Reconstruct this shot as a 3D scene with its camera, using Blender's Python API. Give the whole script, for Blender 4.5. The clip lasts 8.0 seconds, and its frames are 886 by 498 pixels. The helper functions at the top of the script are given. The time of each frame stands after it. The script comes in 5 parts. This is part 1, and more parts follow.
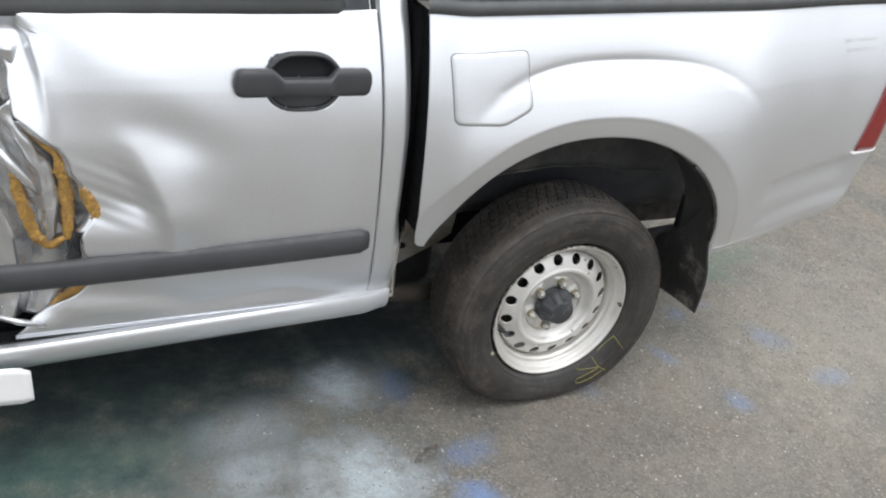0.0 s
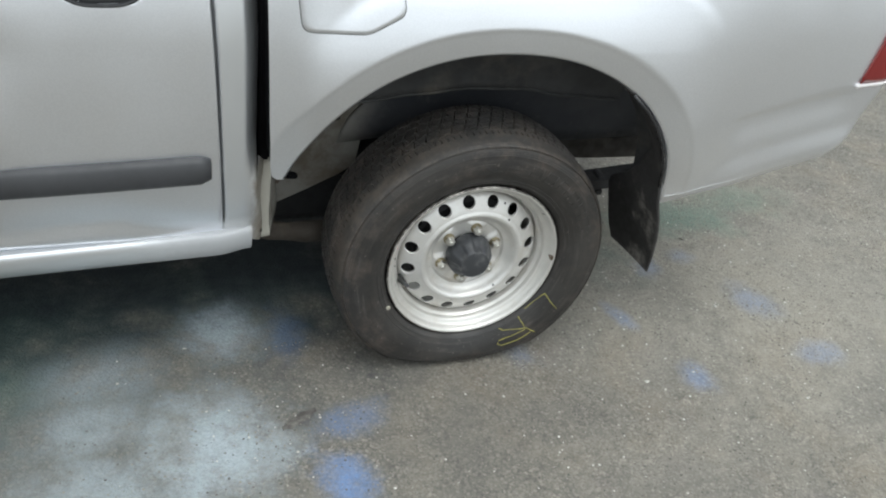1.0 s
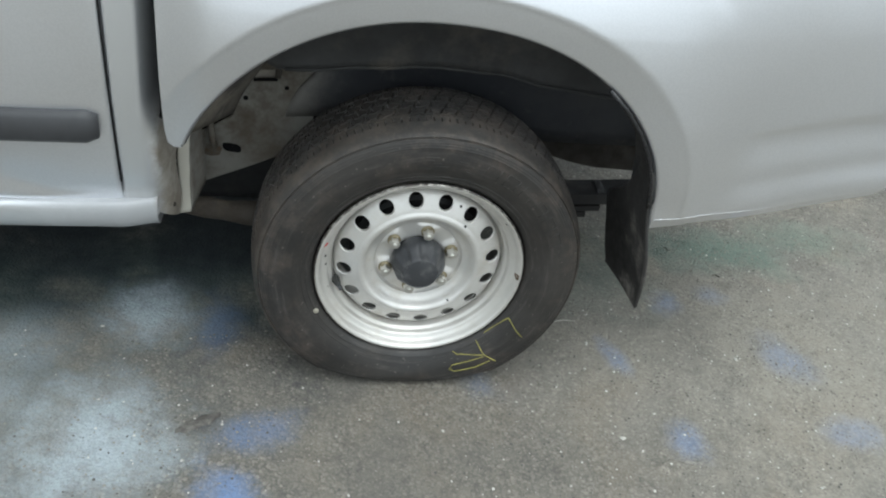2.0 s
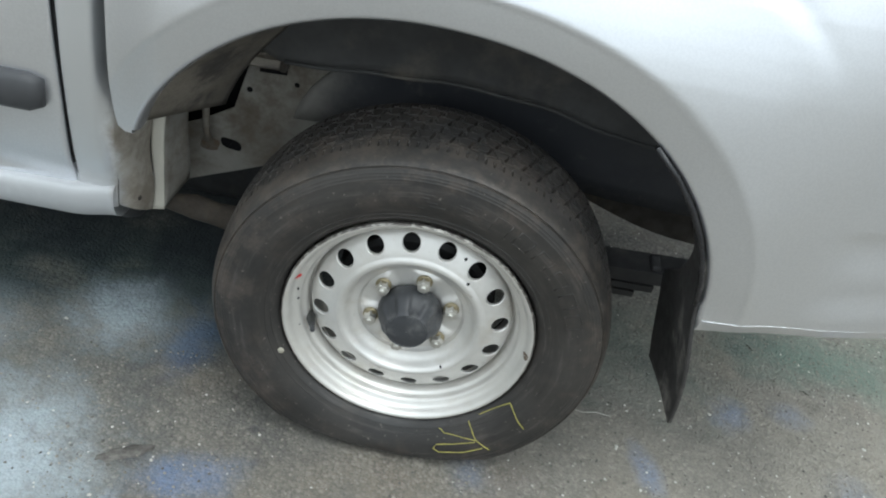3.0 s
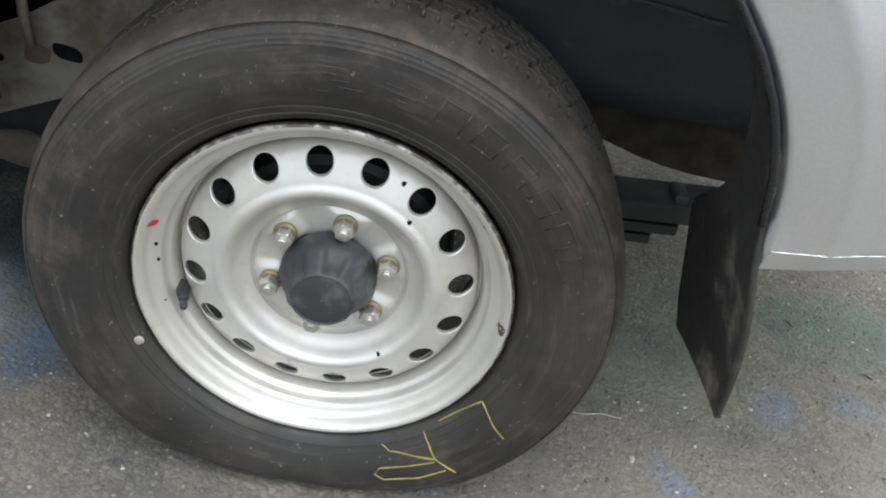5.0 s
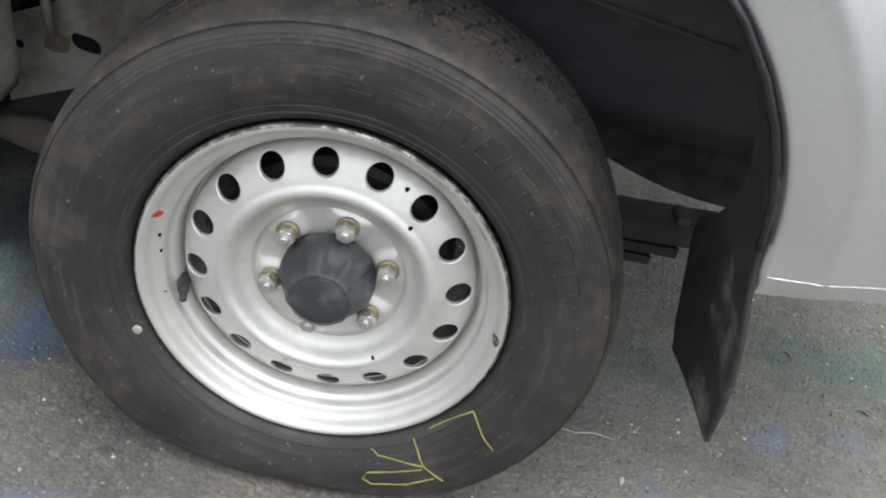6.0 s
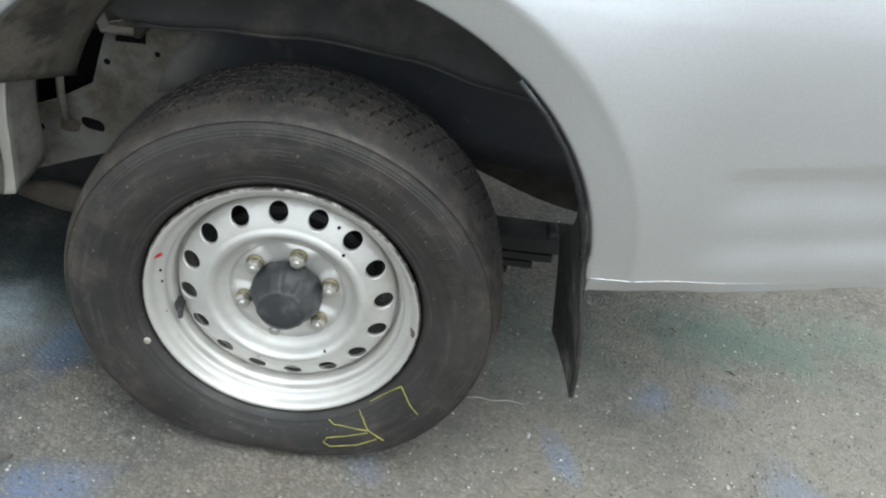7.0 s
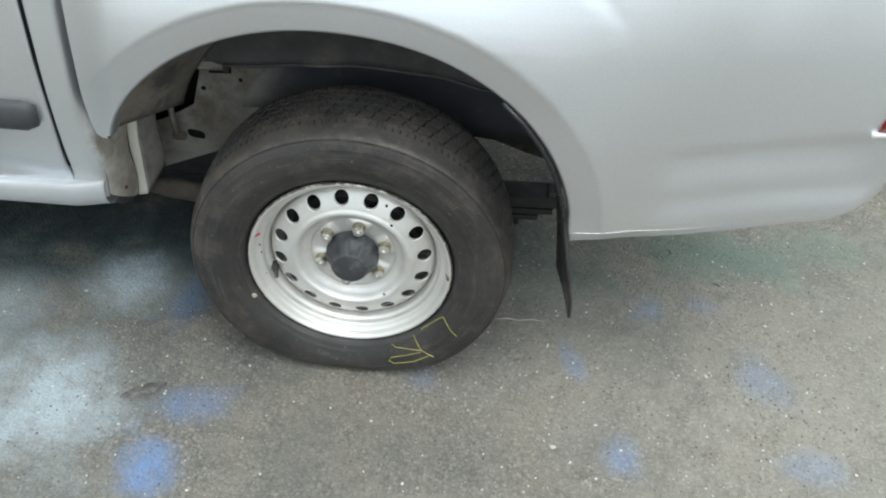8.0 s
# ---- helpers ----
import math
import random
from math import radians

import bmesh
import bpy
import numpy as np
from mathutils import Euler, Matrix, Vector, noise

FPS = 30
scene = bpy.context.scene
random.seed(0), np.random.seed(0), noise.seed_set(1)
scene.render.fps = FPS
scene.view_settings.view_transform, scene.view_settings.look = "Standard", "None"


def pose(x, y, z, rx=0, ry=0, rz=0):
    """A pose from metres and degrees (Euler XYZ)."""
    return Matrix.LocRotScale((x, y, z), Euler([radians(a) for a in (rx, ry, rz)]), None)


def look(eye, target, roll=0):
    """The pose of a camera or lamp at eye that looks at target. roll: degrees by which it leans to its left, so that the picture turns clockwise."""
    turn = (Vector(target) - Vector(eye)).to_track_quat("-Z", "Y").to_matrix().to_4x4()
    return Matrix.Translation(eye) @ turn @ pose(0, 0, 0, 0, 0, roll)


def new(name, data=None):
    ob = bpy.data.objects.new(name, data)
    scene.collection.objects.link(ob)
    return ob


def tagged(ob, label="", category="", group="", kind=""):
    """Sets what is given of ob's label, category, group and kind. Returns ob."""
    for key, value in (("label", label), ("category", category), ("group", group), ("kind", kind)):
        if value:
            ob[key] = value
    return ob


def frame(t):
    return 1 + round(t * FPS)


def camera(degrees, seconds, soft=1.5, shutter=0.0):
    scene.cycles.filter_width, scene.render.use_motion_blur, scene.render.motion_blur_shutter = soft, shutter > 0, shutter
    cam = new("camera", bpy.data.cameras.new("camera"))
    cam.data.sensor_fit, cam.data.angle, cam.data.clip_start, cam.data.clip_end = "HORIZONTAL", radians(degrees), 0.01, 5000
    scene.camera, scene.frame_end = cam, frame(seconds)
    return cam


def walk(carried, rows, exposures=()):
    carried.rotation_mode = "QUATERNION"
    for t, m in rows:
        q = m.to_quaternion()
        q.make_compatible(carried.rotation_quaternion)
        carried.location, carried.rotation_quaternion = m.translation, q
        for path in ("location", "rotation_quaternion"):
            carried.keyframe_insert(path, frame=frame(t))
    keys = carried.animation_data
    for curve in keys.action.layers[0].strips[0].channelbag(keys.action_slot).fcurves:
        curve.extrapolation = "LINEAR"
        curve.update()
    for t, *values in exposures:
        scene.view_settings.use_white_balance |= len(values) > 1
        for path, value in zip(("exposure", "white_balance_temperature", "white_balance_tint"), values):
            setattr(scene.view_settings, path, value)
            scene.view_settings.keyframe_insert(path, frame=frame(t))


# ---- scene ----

# ---------------------------------------------------------------- camera
cam = camera(52.44, 8.0, soft=2.0)
ROWS = [
    (0.0, -1.3296, -1.7464, 1.6176, 60.91, -7.92, -24.07),
    (0.5, -1.0196, -1.6436, 1.5814, 56.88, -7.42, -21.00),
    (1.0, -0.7481, -1.5920, 1.5274, 54.92, -7.43, -17.88),
    (1.5, -0.4998, -1.5436, 1.4703, 53.83, -7.26, -13.41),
    (3.0, -0.0103, -1.1448, 1.3030, 52.67, -11.14, 6.50),
    (3.5, 0.0452, -1.0154, 1.2301, 50.89, -10.67, 9.75),
    (4.0, 0.0801, -0.8754, 1.0452, 51.18, -7.23, 5.21),
    (4.5, 0.0671, -0.8137, 0.9363, 53.16, -8.13, 3.20),
    (6.0, 0.0847, -0.8248, 0.9308, 55.46, -12.42, 5.98),
    (6.5, 0.0984, -0.9096, 1.0143, 55.46, -11.77, 4.53),
    (7.0, 0.1511, -1.1021, 1.1814, 55.54, -10.27, 3.25),
    (7.5, 0.1635, -1.2900, 1.3902, 54.02, -8.69, 2.11),
    (8.0, 0.1938, -1.4098, 1.5450, 49.54, -4.51, 4.10),
]
walk(cam, [(r[0], pose(*r[1:])) for r in ROWS], [(0.0, 0.24, 6200, 8.0), (1.5, 0.18, 6000, 1.0), (3.5, 0.32, 5900, 1.0), (4.5, 0.40, 6050, 6.0), (6.0, 0.41, 6050, 6.0), (6.5, 0.43, 5900, 4.0), (8.0, 0.42, 5950, 0.0)])

# ---------------------------------------------------------------- light: overcast sky, soft high sun
world = bpy.data.worlds.new("sky")
scene.world = world
world.use_nodes = True
wn, wl = world.node_tree.nodes, world.node_tree.links
wn.clear()
sky = wn.new("ShaderNodeTexSky")
sky.sky_type = "NISHITA"
sky.sun_disc = False
sky.sun_elevation, sky.sun_rotation = radians(67.9), radians(145.0)
sky.air_density, sky.dust_density, sky.ozone_density = 1.0, 6.0, 1.0
grey = wn.new("ShaderNodeHueSaturation")
grey.inputs["Saturation"].default_value = 0.42
bg = wn.new("ShaderNodeBackground")
bg.inputs["Strength"].default_value = 0.197
wo = wn.new("ShaderNodeOutputWorld")
# cloud cover: brighter overhead than at the horizon
way = wn.new("ShaderNodeTexCoord")
up = wn.new("ShaderNodeSeparateXYZ")
wl.new(way.outputs["Generated"], up.inputs[0])
cloud = wn.new("ShaderNodeMapRange")
cloud.inputs[1].default_value, cloud.inputs[2].default_value = 0.0, 1.0
cloud.inputs[3].default_value, cloud.inputs[4].default_value = 0.90, 1.18
wl.new(up.outputs[2], cloud.inputs[0])
# thicker cloud towards the truck's tail
thick = wn.new("ShaderNodeMapRange")
thick.inputs[1].default_value, thick.inputs[2].default_value = -1.0, 1.0
thick.inputs[3].default_value, thick.inputs[4].default_value = 1.16, 0.84
wl.new(up.outputs[0], thick.inputs[0])
whole = wn.new("ShaderNodeMath")
whole.operation = "MULTIPLY"
wl.new(cloud.outputs[0], whole.inputs[0])
wl.new(thick.outputs[0], whole.inputs[1])
dome = wn.new("ShaderNodeVectorMath")
dome.operation = "SCALE"
wl.new(sky.outputs[0], grey.inputs["Color"])
cover = wn.new("ShaderNodeMix")
cover.data_type = "RGBA"
cover.inputs[0].default_value = 0.55
cover.inputs[7].default_value = (6.6, 6.45, 6.35, 1)
wl.new(grey.outputs[0], cover.inputs[6])
wl.new(cover.outputs[2], dome.inputs[0])
wl.new(whole.outputs[0], dome.inputs["Scale"])
wl.new(dome.outputs[0], bg.inputs[0])
wl.new(bg.outputs[0], wo.inputs[0])

sun = new("sun", bpy.data.lights.new("sun", "SUN"))
sun.data.energy, sun.data.angle, sun.data.color = 0.5, radians(110), (1.0, 0.98, 0.96)
sun.matrix_world = look((0.7, -1.0, 3.0), (0, 0, 0))


# ---------------------------------------------------------------- materials
class Mat:
    """A small builder of node materials."""

    def __init__(self, name, color=(0.5, 0.5, 0.5), rough=0.5, metal=0.0, coat=0.0, spec=0.5):
        self.m = bpy.data.materials.new(name)
        self.m.use_nodes = True
        self.nt = self.m.node_tree
        self.b = self.nt.nodes["Principled BSDF"]
        self.b.inputs["Base Color"].default_value = (*color, 1)
        self.b.inputs["Roughness"].default_value = rough
        self.b.inputs["Metallic"].default_value = metal
        self.b.inputs["Coat Weight"].default_value = coat
        self.b.inputs["Coat Roughness"].default_value = 0.08
        self.b.inputs["Specular IOR Level"].default_value = spec
        self.col = color
        self.pos = None

    def n(self, kind, **kw):
        node = self.nt.nodes.new(kind)
        for k, v in kw.items():
            node.inputs[k].default_value = v
        return node

    def link(self, a, b):
        self.nt.links.new(a, b)

    def where(self):
        if not self.pos:
            self.pos = self.n("ShaderNodeTexCoord").outputs["Object"]
        return self.pos

    def noise(self, scale, detail=4.0, rough=0.6, stretch=None, dist=0.0):
        t = self.n("ShaderNodeTexNoise", Scale=scale, Detail=detail, Roughness=rough, Distortion=dist)
        src = self.where()
        if stretch:
            mp = self.n("ShaderNodeMapping")
            mp.inputs["Scale"].default_value = stretch
            self.link(src, mp.inputs[0])
            src = mp.outputs[0]
        self.link(src, t.inputs["Vector"])
        return t.outputs["Fac"]

    def ramp(self, src, lo, hi, a=0.0, b=1.0):
        r = self.n("ShaderNodeMapRange")
        r.inputs[1].default_value, r.inputs[2].default_value = lo, hi
        r.inputs[3].default_value, r.inputs[4].default_value = a, b
        r.interpolation_type = "SMOOTHSTEP"
        self.link(src, r.inputs[0])
        return r.outputs[0]

    def math(self, op, a, b):
        r = self.n("ShaderNodeMath")
        r.operation = op
        for i, v in enumerate((a, b)):
            if isinstance(v, (int, float)):
                r.inputs[i].default_value = v
            else:
                self.link(v, r.inputs[i])
        return r.outputs[0]

    def mix(self, fac, a, b):
        r = self.n("ShaderNodeMix")
        r.data_type = "RGBA"
        for i, v in ((0, fac), (6, a), (7, b)):
            if isinstance(v, tuple):
                r.inputs[i].default_value = (*v, 1)
            elif isinstance(v, (int, float)):
                r.inputs[i].default_value = v
            else:
                self.link(v, r.inputs[i])
        return r.outputs[2]

    def color(self, src):
        self.link(src, self.b.inputs["Base Color"])
        return self

    def rough(self, src):
        self.link(src, self.b.inputs["Roughness"])
        return self

    def bump(self, src, strength=0.3, distance=0.002):
        r = self.n("ShaderNodeBump", Strength=strength, Distance=distance)
        self.link(src, r.inputs["Height"])
        self.link(r.outputs[0], self.b.inputs["Normal"])
        return self


def speckled(name, color, rough, metal=0.0, amount=0.25, scale=30.0, bump=0.2, dirt=None, coat=0.0, spec=0.5, cover=(0.5, 0.75)):
    m = Mat(name, color, rough, metal, coat, spec)
    big, fine = m.noise(scale * 0.15), m.noise(scale * 6, 2.0)
    dark = tuple(c * (1 - amount) for c in color)
    c = m.mix(m.ramp(big, 0.35, 0.65), dark, color)
    c = m.mix(m.math("MULTIPLY", m.ramp(fine, 0.45, 0.65), amount), c, dark)
    if dirt:
        c = m.mix(m.ramp(m.noise(scale * 0.4, 6.0, 0.7), *cover), c, dirt)
    m.color(c)
    m.rough(m.ramp(m.noise(scale, 3.0), 0.3, 0.7, rough * 0.85, min(1.0, rough * 1.2)))
    if bump:
        m.bump(fine, bump, 0.001)
    return m.m


def paint_material(name, dusty):
    m = Mat(name, (0.68, 0.695, 0.715), 0.34, 0.88, 0.5)
    flake = m.noise(300.0, 1.0)
    c = m.mix(m.ramp(flake, 0.35, 0.65), (0.758, 0.773, 0.808), (0.788, 0.803, 0.838))
    dust = m.ramp(m.noise(2.2, 3.0, 0.55), 0.40, 0.85, 0.0, dusty)
    c = m.mix(dust, c, (0.46, 0.43, 0.38))
    m.color(c)
    m.rough(m.math("ADD", m.ramp(m.noise(6.0, 2.0), 0.3, 0.7, 0.30, 0.36), m.math("MULTIPLY", dust, 0.5)))
    m.bump(m.noise(5.0, 1.0), 0.06, 0.01)
    return m.m


paint = paint_material("silver paint", 0.16)
door_paint = paint_material("silver door paint", 0.1)
rail_plastic = speckled("grey plastic", (0.075, 0.078, 0.08), 0.5, amount=0.2, scale=60)
moulding_plastic = speckled("moulding plastic", (0.048, 0.049, 0.053), 0.48, amount=0.2, scale=60)
# near-black that paints shade in gaps and holes, and colours paint chips
shade_chip_black = speckled("shade and chip black", (0.008, 0.008, 0.009), 0.9, bump=0, spec=0.1)
rust_mat = speckled("rust", (0.13, 0.085, 0.05), 0.9, amount=0.4, scale=60, dirt=(0.09, 0.08, 0.065), cover=(0.4, 0.6))
flap_gap_shade = speckled("flap gap shade", (0.16, 0.16, 0.165), 0.7, bump=0)
rubber = speckled("strip and glass black", (0.02, 0.02, 0.021), 0.55, bump=0.1)
liner_mat = speckled("wheelhouse coating", (0.050, 0.050, 0.050), 0.75, amount=0.35, scale=16, dirt=(0.11, 0.098, 0.082), cover=(0.48, 0.8))


def splash_material():
    """Silver paint with brown road splash thrown back from the wheel, thickest at the cab's rear edge."""
    m = Mat("splashed silver paint", (0.7, 0.71, 0.73), 0.4, 0.7, 0.3)
    sep = m.n("ShaderNodeSeparateXYZ")
    m.link(m.where(), sep.inputs[0])
    edge = m.math("ADD", sep.outputs[0], m.math("MULTIPLY", m.math("SUBTRACT", m.noise(9.0, 6.0, 0.7), 0.5), 0.05))
    low = m.ramp(sep.outputs[2], 0.66, 0.56)
    fac = m.math("MULTIPLY", m.ramp(edge, -0.520, -0.494), low)
    mud = m.mix(m.ramp(m.noise(14.0, 6.0, 0.7), 0.35, 0.65), (0.17, 0.145, 0.115), (0.30, 0.28, 0.245))
    # greyer and duller low down, towards the rear
    low_grey = m.math("MULTIPLY", m.ramp(sep.outputs[2], 0.47, 0.40), m.ramp(sep.outputs[0], -0.85, -0.60, 0.0, 0.75))
    low_grey = m.math("MULTIPLY", low_grey, m.ramp(m.noise(12.0, 5.0, 0.65), 0.25, 0.55, 0.75, 1.0))
    m.color(m.mix(fac, m.mix(low_grey, (0.70, 0.715, 0.735), (0.33, 0.335, 0.345)), mud))
    both = m.math("MAXIMUM", fac, low_grey)
    m.rough(m.ramp(both, 0.0, 1.0, 0.36, 0.85))
    m.link(m.math("SUBTRACT", 0.8, m.math("MULTIPLY", both, 0.8)), m.b.inputs["Metallic"])
    return m.m


splashed_paint = splash_material()


def tub_material():
    """Blue-black coating, dusted over with road dirt towards the front."""
    m = Mat("tub coating", (0.03, 0.033, 0.04), 0.55)
    sep = m.n("ShaderNodeSeparateXYZ")
    m.link(m.where(), sep.inputs[0])
    c = m.mix(m.ramp(m.noise(4.0, 5.0), 0.4, 0.7), (0.020, 0.022, 0.027), (0.034, 0.036, 0.041))
    edge = m.math("ADD", sep.outputs[0], m.math("MULTIPLY", m.math("SUBTRACT", m.noise(9.0, 6.0, 0.7), 0.5), 0.16))
    c = m.mix(m.ramp(edge, -0.15, -0.27, 0.0, 0.92), c, (0.17, 0.162, 0.148))
    c = m.mix(m.ramp(m.noise(24.0, 6.0, 0.7), 0.56, 0.72, 0.0, 0.5), c, (0.085, 0.08, 0.074))
    m.color(c)
    m.rough(m.ramp(m.noise(16.0, 4.0), 0.3, 0.7, 0.45, 0.75))
    m.bump(m.noise(30.0, 5.0, 0.6), 0.3, 0.003)
    return m.m


tub_mat = tub_material()
dirty_metal = speckled("dusty primer metal", (0.25, 0.24, 0.215), 0.75, amount=0.35, scale=18, dirt=(0.085, 0.07, 0.052), cover=(0.42, 0.68))
mud_metal = speckled("mud brown steel", (0.046, 0.038, 0.030), 0.85, amount=0.4, dirt=(0.085, 0.070, 0.052))
rail_mat = speckled("grimy chassis steel", (0.024, 0.020, 0.016), 0.85, amount=0.4, dirt=(0.048, 0.040, 0.030))
apron_mat = speckled("dusty brown coating", (0.19, 0.168, 0.138), 0.85, amount=0.45, scale=26, bump=0.5, dirt=(0.05, 0.045, 0.040), cover=(0.44, 0.66))
ledge_mat = speckled("grimy bracket steel", (0.12, 0.108, 0.09), 0.85, amount=0.4, scale=45, dirt=(0.04, 0.035, 0.03), cover=(0.45, 0.65))
cream_mat = speckled("cream primer", (0.5, 0.48, 0.42), 0.6, amount=0.15, dirt=(0.3, 0.25, 0.18), cover=(0.55, 0.75))
chassis_black = speckled("chassis black", (0.022, 0.022, 0.023), 0.6, amount=0.3, dirt=(0.06, 0.055, 0.048), cover=(0.55, 0.8))
flap_mat = speckled("mud flap rubber", (0.040, 0.038, 0.037), 0.6, amount=0.4, scale=32, bump=0.3, dirt=(0.17, 0.158, 0.142), cover=(0.54, 0.74))
bead_rubber = speckled("bead rubber", (0.016, 0.016, 0.018), 0.28, amount=0.2, scale=40, bump=0.05)
valve_rubber = speckled("dusty valve rubber", (0.03, 0.031, 0.029), 0.6, amount=0.4, scale=120, dirt=(0.15, 0.15, 0.13))
hub_plastic = speckled("hub plastic", (0.043, 0.045, 0.050), 0.45, amount=0.3, scale=60, dirt=(0.11, 0.11, 0.11), cover=(0.46, 0.72))
nut_metal = speckled("zinc nut", (0.66, 0.65, 0.61), 0.36, 0.85, amount=0.25, scale=120, bump=0.05)
washer_metal = speckled("yellow zinc", (0.36, 0.31, 0.20), 0.5, 0.6, amount=0.35, scale=150, bump=0.05)
foam_mat = speckled("orange sealant", (0.64, 0.38, 0.09), 0.32, amount=0.6, scale=260, bump=0.5, dirt=(0.26, 0.14, 0.05), cover=(0.42, 0.62))
bare_metal = speckled("torn steel", (0.72, 0.73, 0.745), 0.24, 0.85, amount=0.12, scale=12, bump=0.03)
white_panel = speckled("white panel", (0.8, 0.8, 0.8), 0.4, amount=0.06, scale=10, bump=0.05)
red_lens = speckled("red lens", (0.20, 0.008, 0.008), 0.15, amount=0.2, coat=0.8, bump=0)
clear_lens = speckled("pale lens", (0.75, 0.72, 0.72), 0.2, amount=0.1, bump=0)
chalk_mat = speckled("yellow crayon", (0.40, 0.365, 0.10), 0.8, amount=0.35, scale=200, bump=0.2)
red_dot_mat = speckled("red dot", (0.6, 0.03, 0.03), 0.5, amount=0.1, bump=0)
pale_dot_mat = speckled("pale dot", (0.38, 0.36, 0.29), 0.6, amount=0.2, bump=0)


def rim_material():
    m = Mat("silver wheel paint", (0.56, 0.56, 0.53), 0.36, 0.55, 0.05)
    c = m.mix(m.ramp(m.noise(9.0, 4.0), 0.35, 0.7), (0.62, 0.607, 0.582), (0.745, 0.732, 0.708))
    c = m.mix(m.ramp(m.noise(60.0, 5.0, 0.7), 0.66, 0.74, 0, 0.45), c, (0.22, 0.19, 0.15))
    c = m.mix(m.ramp(m.noise(11.0, 6.0, 0.7), 0.52, 0.72, 0, 0.38), c, (0.46, 0.40, 0.31))
    rad = m.n("ShaderNodeVectorMath")
    rad.operation = "LENGTH"
    m.link(m.where(), rad.inputs[0])
    rim_edge = m.ramp(rad.outputs["Value"], 0.2116, 0.2128)
    barrel = m.math("MULTIPLY", m.ramp(rad.outputs["Value"], 0.172, 0.180), m.ramp(m.noise(5.0, 5.0, 0.6), 0.3, 0.65, 0.10, 0.45))
    c = m.mix(barrel, c, (0.54, 0.52, 0.475))
    c = m.mix(m.math("MULTIPLY", rim_edge, 0.6), c, (0.26, 0.235, 0.20))
    chips = m.math("MULTIPLY", rim_edge, m.ramp(m.noise(80.0, 5.0, 0.7), 0.40, 0.54, 0.0, 0.9))
    c = m.mix(chips, c, (0.06, 0.05, 0.045))
    m.color(c)
    m.rough(m.ramp(m.noise(20.0, 3.0), 0.3, 0.7, 0.36, 0.48))
    m.bump(m.noise(300.0, 2.0), 0.05, 0.001)
    return m.m


rim_mat = rim_material()


def tyre_material():
    m = Mat("tyre rubber", (0.03, 0.029, 0.027), 0.7)
    c = m.mix(m.ramp(m.noise(5.0, 5.0), 0.35, 0.7), (0.021, 0.0200, 0.0190), (0.036, 0.033, 0.030))
    far = m.n("ShaderNodeVectorMath")
    far.operation = "LENGTH"
    m.link(m.where(), far.inputs[0])
    grime = m.math("MULTIPLY", m.ramp(m.noise(8.0, 8.0, 0.78), 0.47, 0.66, 0, 0.62), m.ramp(far.outputs["Value"], 0.235, 0.30, 0.35, 1.0))
    c = m.mix(grime, c, (0.088, 0.070, 0.058))
    # scuffs that run round the wheel
    sep = m.n("ShaderNodeSeparateXYZ")
    m.link(m.where(), sep.inputs[0])
    turn = m.math("ARCTAN2", sep.outputs[2], sep.outputs[0])
    flat = m.math("SQRT", m.math("ADD", m.math("MULTIPLY", sep.outputs[0], sep.outputs[0]), m.math("MULTIPLY", sep.outputs[2], sep.outputs[2])), 0.0)
    comb = m.n("ShaderNodeCombineXYZ")
    m.link(m.math("MULTIPLY", turn, 2.6), comb.inputs[0])
    m.link(m.math("MULTIPLY", flat, 95.0), comb.inputs[1])
    scuff = m.n("ShaderNodeTexNoise", Scale=1.0, Detail=5.0, Roughness=0.65)
    m.link(comb.outputs[0], scuff.inputs["Vector"])
    c = m.mix(m.ramp(scuff.outputs["Fac"], 0.52, 0.72, 0, 0.5), c, (0.095, 0.085, 0.078))
    c = m.mix(m.ramp(scuff.outputs["Fac"], 0.46, 0.30, 0, 0.5), c, (0.014, 0.0135, 0.013))
    c = m.mix(m.ramp(m.noise(150.0, 2.0, 0.5), 0.70, 0.76, 0, 0.6), c, (0.20, 0.18, 0.155))
    rad = m.n("ShaderNodeVectorMath")
    rad.operation = "LENGTH"
    m.link(m.where(), rad.inputs[0])
    dusty = m.math("MULTIPLY", m.math("MULTIPLY", m.ramp(rad.outputs["Value"], 0.318, 0.324), m.ramp(rad.outputs["Value"], 0.338, 0.335, 0.25, 1.0)), m.ramp(m.noise(26.0, 6.0, 0.8), 0.44, 0.60, 0.05, 0.65))
    c = m.mix(dusty, c, (0.085, 0.071, 0.058))
    m.color(c)
    m.rough(m.ramp(m.noise(12.0, 4.0), 0.3, 0.7, 0.40, 0.68))
    m.bump(m.noise(350.0, 3.0), 0.25, 0.001)
    return m.m


tyre_mat = tyre_material()

# stains and tinted areas on the ground: centre x, y, half sizes, angle, strength
BLUE = [(-0.365, -0.36, 0.062, 0.085, 10, 0.95), (-0.31, -0.19, 0.085, 0.05, 25, 0.42), (0.61, -0.21, 0.05, 0.06, 0, 0.38),
        (0.97, 0.065, 0.06, 0.09, 30, 0.30), (0.72, 0.26, 0.045, 0.045, 0, 0.30), (0.515, 0.055, 0.028, 0.07, 20, 0.42),
        (1.02, -0.185, 0.07, 0.05, 0, 0.28), (0.18, -0.05, 0.045, 0.05, 0, 0.22), (-0.41, 0.14, 0.05, 0.11, 0, 0.25), (0.85, 0.30, 0.05, 0.04, 0, 0.22)]
